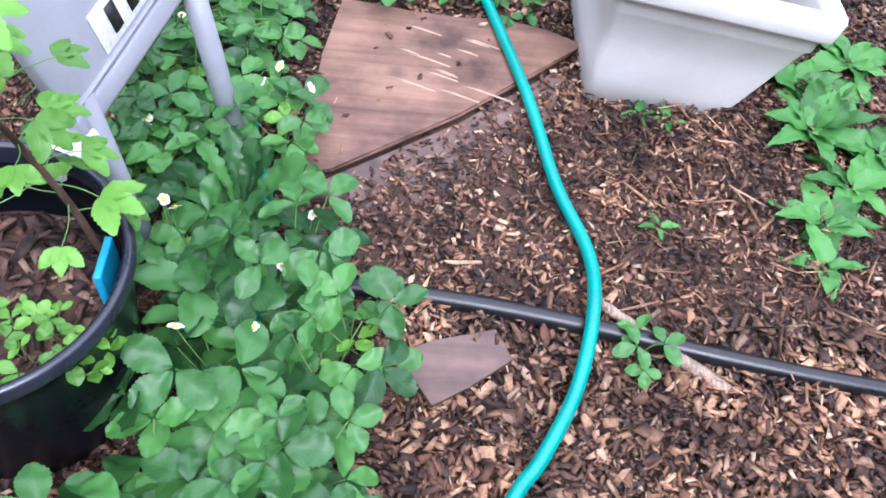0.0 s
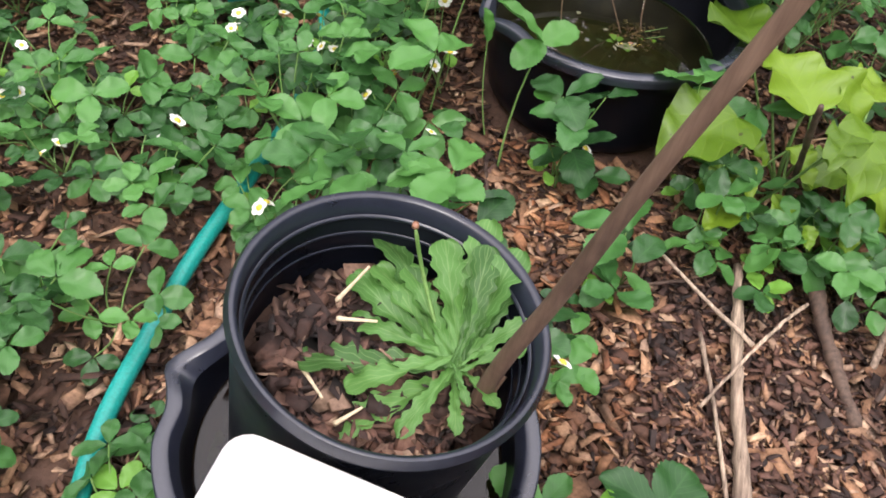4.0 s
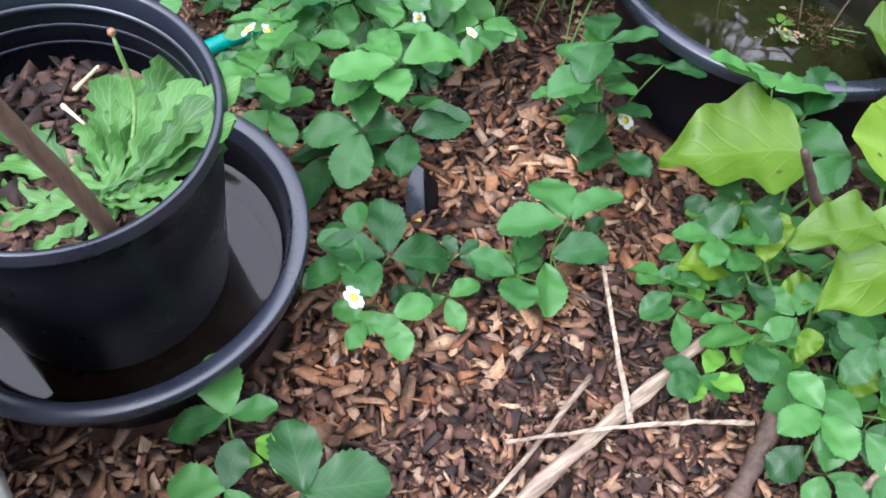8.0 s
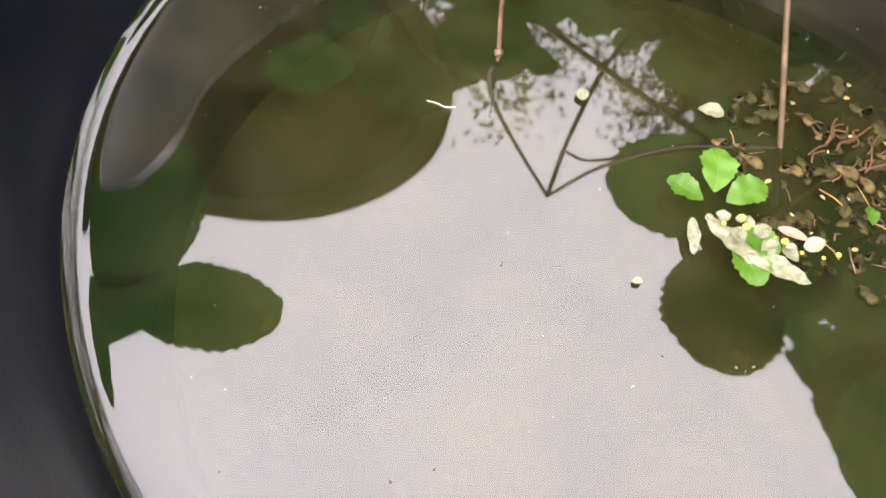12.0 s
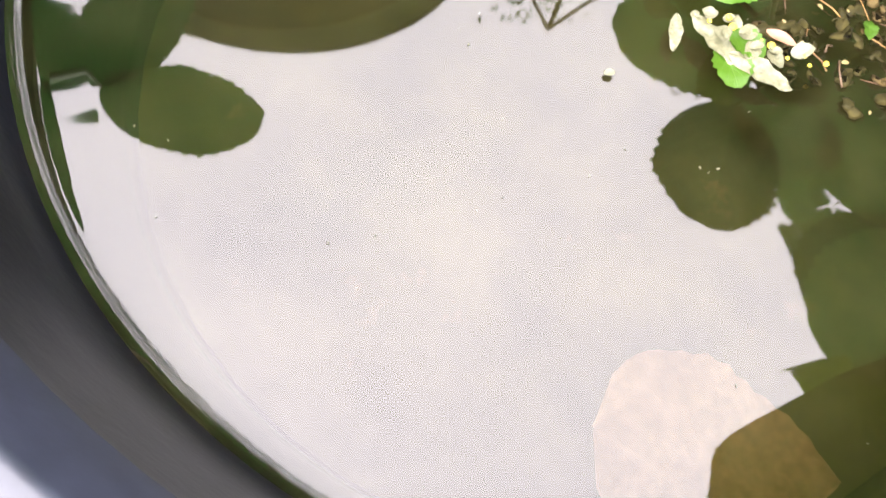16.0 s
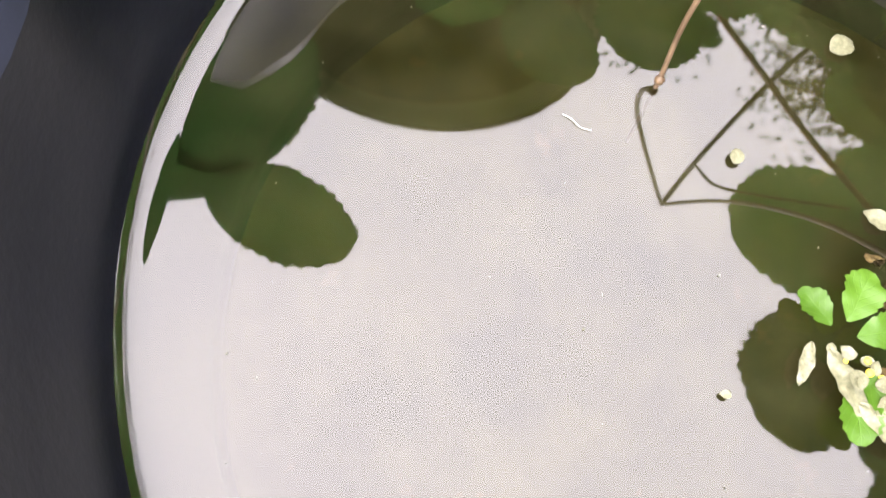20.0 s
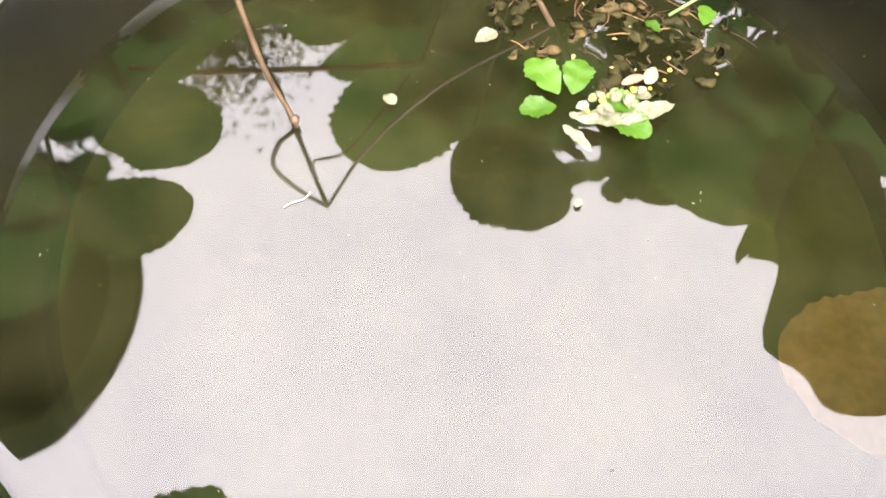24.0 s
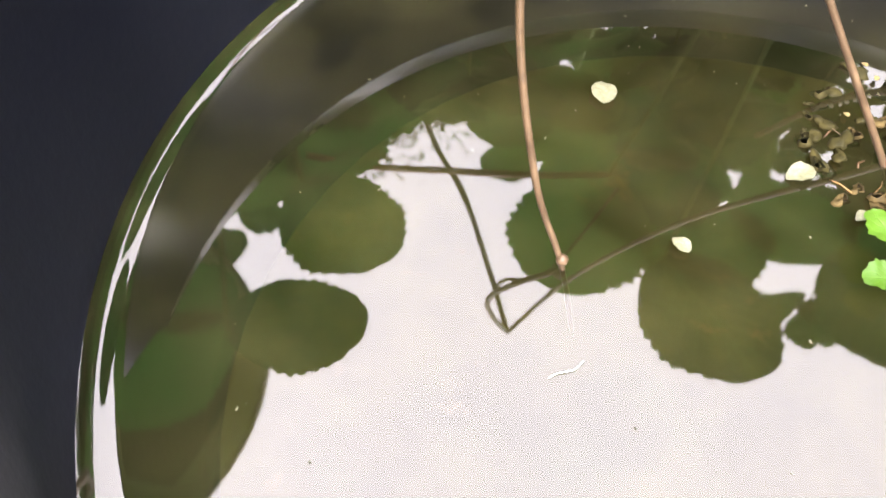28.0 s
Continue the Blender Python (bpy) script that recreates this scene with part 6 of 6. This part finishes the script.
GREEN = join_blades("green_leaf", [blade(0.014, 0.010, 14, obovate, 0.25, 0.1, 0.9, 0.0, (0, 0, 0), 0, 0, 0, 5, 0.03)], M_SPROUT)
for yaw, s, at in ((0.5, 1.0, (-0.003, 0.003, 0.0035)), (-0.35, 0.9, (0.001, 0.003, 0.003)), (1.7, 0.75, (-0.004, 0.000, 0.002)), (-2.2, 1.0, (0.009, -0.003, 0.001)), (-1.5, 0.8, (0.008, -0.001, 0.002))):
    put("green_leaf", GREEN, blossom, turned(at, yaw, 0.15, 0, s))
LIMP_RED = join_blades("red_calyx", [blade(0.018, 0.0058, 10, oval, 0.35, 0.1, 0.0)], M_REDSTALK)
PETAL1 = join_blades("petal", [blade(0.009, 0.0068, 10, oval, 0.25, 0.15, 0.0, 0.0, (0, 0, 0), 0, 0, 0, 5, 0.03)], M_WILT)
bl = random.Random(4)
for k in range(16):
    u = k / 15
    put("petal", PETAL1, blossom, turned((0.001 + 0.022 * u, -0.003 + 0.008 * u + 0.003 * bl.uniform(-1, 1), 0.002 + 0.0012 * (k % 3)), bl.uniform(0, 6.28), bl.uniform(-0.3, 0.6), bl.uniform(-0.4, 0.4), bl.uniform(0.3, 0.62)))
for k in range(12):
    put("stamen", EYE, blossom, turned((0.004 + 0.0024 * k, -0.001 + 0.009 * k / 11 + bl.uniform(-0.002, 0.002), 0.003), 0, 0, 0, bl.uniform(0.12, 0.28)))
LIMP = join_blades("limp_petal", [blade(0.018, 0.0058, 12, oval, 0.12, 0.05, 0.0, 0.0, (0, 0, 0), 0, 0, 0, 7, 0.04)], M_WILT)
put("limp_petal", LIMP, blossom, turned((0.000, -0.004, 0.0022), -1.72, 0.03, 0, 1.0), "limp white petal")
put("limp_petal", LIMP, blossom, turned((0.013, -0.006, 0.0026), -1.30, 0.0, 0.15, 0.95), "limp white petal")
put("limp_petal", LIMP, blossom, turned((-0.003, -0.006, 0.0012), -2.5, 0.0, 0, 0.6), "limp white petal")
put("red_calyx", LIMP_RED, blossom, turned((0.015, 0.005, 0.004), -1.25, 0.05, 0.3, 0.45), "dull red calyx")
mat = thing("root_mat", "orange-brown rotting roots and bits floating beside the blossom", "debris", (0.556, 1.949, WATER_Z))
for k in range(50):
    a, r = bl.uniform(0, 6.28), 0.030 * math.sqrt(bl.random())
    o = Vector((r * math.cos(a) * 1.25, r * math.sin(a), bl.uniform(-0.0006, 0.0008)))
    d = Vector((bl.uniform(-1, 1), bl.uniform(-1, 1), bl.uniform(-0.04, 0.04))) * bl.uniform(0.004, 0.014)
    part("rootlet", tube_mesh([o, o + d * 0.5 + Vector((bl.uniform(-1, 1) * 0.001, 0, 0.0006)), o + d], bl.uniform(0.00010, 0.00028), 5), bl.choice((M_ROT, M_ROOT, M_OLIVE, M_RUST)), mat)
for k in range(16):
    o = Vector((-0.005 + bl.uniform(-0.008, 0.008), 0.004 + bl.uniform(-0.012, 0.012), 0.0008))
    d = Vector((bl.uniform(-0.3, 0.3), 1.0, 0)) * bl.uniform(0.006, 0.012)
    part("rootlet", tube_mesh(spline([o, o + d * 0.35 + Vector((bl.uniform(-1, 1) * 0.0015, 0, 0.0004)), o + d * 0.7 + Vector((bl.uniform(-1, 1) * 0.0015, 0, 0)), o + d], 3), 0.00032, 5), M_RUST, mat)
CLUMPS = []
for k in range(6):
    lump = lathe_mesh([(0.0, -0.001), (0.0028, -0.0004), (0.0034, 0.0003), (0.0024, 0.0010), (0.0, 0.0013)], 16,
                      lambda a, r, z: (r * (1 + 0.42 * math.cos(2 * a + k) + 0.16 * math.sin(3 * a + 2.3 * k) + 0.13 * math.sin(5 * a + 1.1 * k) + 0.08 * math.sin(9 * a + k)), z + 0.0005 * math.sin(2 * a + k)))
    for f in lump.faces:
        f.smooth = True
    CLUMPS.append(bpy.data.meshes.new("clump"))
    lump.to_mesh(CLUMPS[-1])
    lump.free()
    CLUMPS[-1].materials.append(M_SCUM if k % 3 == 2 else M_OLIVE)
for k in range(130):
    a, r = bl.uniform(0, 6.28), 0.036 * bl.random() ** 0.6
    put("clump", CLUMPS[k % 6], mat, turned((0.004 + r * math.cos(a) * 1.15, 0.002 + r * math.sin(a), bl.uniform(-0.0014, 0.0008)), bl.uniform(0, 6.28), bl.uniform(-0.25, 0.25), bl.uniform(-0.25, 0.25), bl.uniform(0.25, 0.95)))
for x, y, yaw, q in ((0.012, -0.010, 0.6, 0.42), (0.026, -0.008, -0.4, 0.6)):
    put("green_leaf", GREEN, mat, turned((x, y, 0.0012), yaw, 0.1, 0.1, q))
SEED = join_blades("bit", [blade(0.0036, 0.0021, 6, oval, 0.3, 0.2, 0.0)], M_YELLOW)
for k in range(22):
    a, r = bl.uniform(0, 6.28), 0.034 * math.sqrt(bl.random())
    put("bit", SEED, mat, turned((r * math.cos(a) * 1.2, r * math.sin(a), bl.uniform(0.0006, 0.0018)), bl.uniform(0, 6.28), bl.uniform(-0.3, 0.3), 0, bl.uniform(0.25, 0.8)))
for a, b in (((0.012, 0.010, 0.003), (0.040, 0.024, 0.010)), ((0.016, -0.004, 0.002), (0.040, 0.008, 0.006))):
    part("rootlet", tube_mesh([a, tuple((p + q) / 2 for p, q in zip(a, b)), b], 0.0005, 6), M_STALK, mat)
for x, y, s in ((0.472, 1.961, 0.95), (0.519, 1.942, 0.8), (0.533, 1.882, 0.3), (0.487, 1.917, 0.55), (0.528, 1.930, 0.4)):
    fp = thing("floating_petal", "pale yellow petal floating on the dark water", "petal", (x, y, WATER_Z + 0.0012), "floating petals")
    put("petal", PETAL1, fp, turned((0, 0, 0), x * 40, 0.05, 0, s))
sunk = thing("dead_leaf", "pale orange dead leaf lying just under the water surface", "leaf", (0.612, 1.845, 0.0715))
lay("leaf_blade", join_blades("leaf_blade", [blade(0.07, 0.055, 22, ovate, 0.04, 0.02, 0.3, 0.0, (0, 0, 0), 0, 0, 0, 7, 0.02)], M_SUNK), sunk, (0.588, 1.824, 0.0600), (0.634, 1.856, 0.0630), 0.07)
specks = chips("floating_specks", 90, disc_sample(TUB, 0.135, WATER_Z + 0.0001, WATER_Z + 0.0003), M_WILT, (0.0002, 0.0007), (0.0001, 0.0002), 44, 0.02)
tagged(specks, "tiny pale specks of pollen and dust floating on the water", "specks", kind="stuff")
sq = thing("floating_fibre", "tiny curled white fibre floating on the water", "fibre", (0.460, 1.887, WATER_Z + 0.0004))
part("fibre", tube_mesh(spline([(-0.004, -0.001, 0), (-0.002, 0.0002, 0), (0.001, 0.0010, 0), (0.003, 0.003, 0)], 4), 0.00010, 5), M_PETAL, sq)

# ---- weeds at the open edge, grass tuft and jagged weed by the sign ----


def jagged_weed(x, y, n, size, rng, label, rise=0.3, material_leaves=LOBED):
    w = thing("weed", label, "weed", (x, y, 0.0), "weeds")
    for k in range(n):
        a = 2 * math.pi * k / n + rng.uniform(-0.3, 0.3)
        put("leaf", material_leaves[k % len(material_leaves)], w, turned((0.005 * math.cos(a), 0.005 * math.sin(a), 0.006), a - math.pi / 2, rng.uniform(0.1, rise), rng.uniform(-0.3, 0.3), size * rng.uniform(0.7, 1.15)))
    return w


W = random.Random(17)
WLEAF = [join_blades("weed_leaf", [blade(0.085, 0.040 * w, 26, ovate, 0.30, d, 0.8, 0.0, (0, 0, 0), 0, 0, 0, 7, 0.03, d * 8)], M_WEED) for w, d in ((1.0, 0.25), (1.2, 0.4), (0.9, 0.5))]
for x, y, n, s in ((0.800, 0.905, 8, 1.0), (0.795, 0.80, 8, 1.15), (0.765, 0.600, 8, 0.95), (0.865, 0.88, 7, 1.0), (0.83, 0.68, 6, 0.9), (0.745, 0.52, 4, 0.75), (0.92, 0.98, 7, 1.1), (0.90, 0.76, 6, 1.1)):
    jagged_weed(x, y, n, s, W, "leafy green weed growing at the edge of the mulch", 0.7, WLEAF)
DARKLOBED = [join_blades("jagged_leaf", [blade(0.095, 0.036 * w, 44, lobed, 0.40, d, 0.5, 0.0, (0, 0, 0), 0, 0, 0, 7, 0.02, d * 9)], M_STRAW) for w, d in ((1.0, 0.16), (1.15, 0.08), (0.9, 0.24))]
jagged_weed(-0.095, 0.545, 30, 1.2, W, "dark green jagged-leaved weed beside the sign leg", 1.1, DARKLOBED)
jagged_weed(-0.030, 0.262, 12, 1.05, W, "pale jagged-leaved weed among the strawberry plants", 0.9)
for x, y in ((0.50, 0.571), (0.505, 0.80), (0.55, 0.79), (0.95, 1.28), (1.02, 1.36), (0.90, 1.20), (0.98, 1.45)):
    jagged_weed(x, y, 4, 0.32 if y < 1 else 0.6, W, "tiny green sprout in the wood chips", 0.9, WLEAF)


def grass_tuft(x, y, n, spread, height, rng, label):
    """Fine blades of grass in one mesh."""
    out = []
    for k in range(n):
        a = rng.uniform(0, 6.28)
        r = spread * math.sqrt(rng.random())
        h = height * rng.uniform(0.5, 1.1)
        out.append(blade(h, 0.0024, 6, strap, 0.3, rng.uniform(0.1, 0.7), 0, 0, (x + r * math.cos(a), y + r * math.sin(a), 0), rng.uniform(0, 6.28), rng.uniform(0.7, 1.45)))
    g = new("grass", join_blades("grass", out, M_GRASS))
    return tagged(g, label, "grass", kind="stuff")


grass_tuft(-0.34, 0.96, 1300, 0.16, 0.15, W, "tuft of fine bright grass by the strawberry bed")
grass_tuft(-0.30, 0.84, 260, 0.09, 0.16, W, "fine grass growing behind the sign legs")
grass_tuft(0.60, 2.28, 120, 0.10, 0.15, W, "fine grass behind the water tub")
grass_tuft(1.05, 2.10, 160, 0.14, 0.15, W, "fine grass at the back of the bed")

# ---- unseen hedge, added to close the garden all round and block the low sky ----
M_HEDGE = mottled("hedge_foliage", (0.010, 0.030, 0.010), (0.045, 0.095, 0.030), 3.0, 0.8, 0.02, 14.0)
hb = lathe_mesh([(5.4, -0.1), (5.2, 0.4), (5.25, 1.2), (5.1, 2.0), (5.3, 2.6), (5.6, 2.75), (6.2, 2.7), (6.4, -0.1)], 90,
                lambda a, r, z: (r + 0.25 * noise.noise(Vector((a * 7, z * 1.3, 0))), z + 0.22 * noise.noise(Vector((a * 9, 2.0, r))) * (z > 1)))
hedge = part("unseen_hedge", hb, M_HEDGE)
hedge.location = (0.4, 1.4, 0)
tagged(hedge, "unseen green hedge added all round to block the low sky", "hedge", kind="structure")

# ---- garden trees beyond the bed, mirrored in the water ----
M_FOLIAGE = leaf_mat("tree_foliage", (0.020, 0.055, 0.014), (0.060, 0.125, 0.030), (0.06, 0.12, 0.03), 0.5, 1.0)


def garden_tree(x, y, height, spread, seed, label):
    """Tapered trunk, forked limbs and a loose crown of small leaves with gaps."""
    rng = random.Random(seed)
    tree = thing("tree", label, "tree", (x, y, 0.0), "garden trees")
    lean = Vector((rng.uniform(-0.2, 0.2), rng.uniform(-0.2, 0.2), 0))
    spine = spline([Vector((0, 0, -0.05)), lean * 0.3 + Vector((0, 0, height * 0.3)), lean * 0.8 + Vector((0, 0, height * 0.62)), lean + Vector((0, 0, height * 0.93))], 6)
    part("trunk", tube_mesh(spine, [0.11 * (1 - 0.9 * i / (len(spine) - 1)) + 0.006 for i in range(len(spine))], 12), M_BARK, tree)
    leaves = []
    for k in range(26):
        t = 0.28 + 0.70 * k / 25
        root = spine[min(len(spine) - 1, int(t * (len(spine) - 1)))]
        a = k * 2.4 + rng.uniform(-0.4, 0.4)
        reach = spread * (1.05 - 0.75 * abs(t - 0.5) * 1.4) * rng.uniform(0.6, 1.1)
        tip = root + Vector((reach * math.cos(a), reach * math.sin(a), reach * rng.uniform(0.15, 0.7)))
        bend = (root + tip) / 2 + Vector((0, 0, reach * 0.12))
        limb = spline([root, bend, tip], 4)
        part("limb", tube_mesh(limb, [0.026 * (1 - 0.8 * i / (len(limb) - 1)) for i in range(len(limb))], 6), M_BARK, tree)
        for _ in range(11):
            c = limb[rng.randint(2, len(limb) - 1)] + Vector((rng.gauss(0, 0.16), rng.gauss(0, 0.16), rng.gauss(0, 0.12)))
            for _ in range(30):
                q = c + Vector((rng.gauss(0, 0.13), rng.gauss(0, 0.13), rng.gauss(0, 0.10)))
                leaves.append(blade(rng.uniform(0.03, 0.065), rng.uniform(0.016, 0.034), 2, oval, 0.2, 0.2, 0, 0, q, rng.uniform(0, 6.28), rng.uniform(-0.9, 0.5), 0, 3))
    crown = new("crown", join_blades("crown", leaves, M_FOLIAGE))
    crown.parent = tree
    return tree


garden_tree(-1.75, 5.00, 4.3, 1.35, 71, "leafy garden tree with an airy green crown beyond the bed")
garden_tree(-0.10, 5.75, 4.5, 1.35, 72, "slender green tree standing behind the strawberry bed")
garden_tree(-3.10, 3.90, 4.2, 1.35, 73, "green tree with loose foliage at the garden edge")
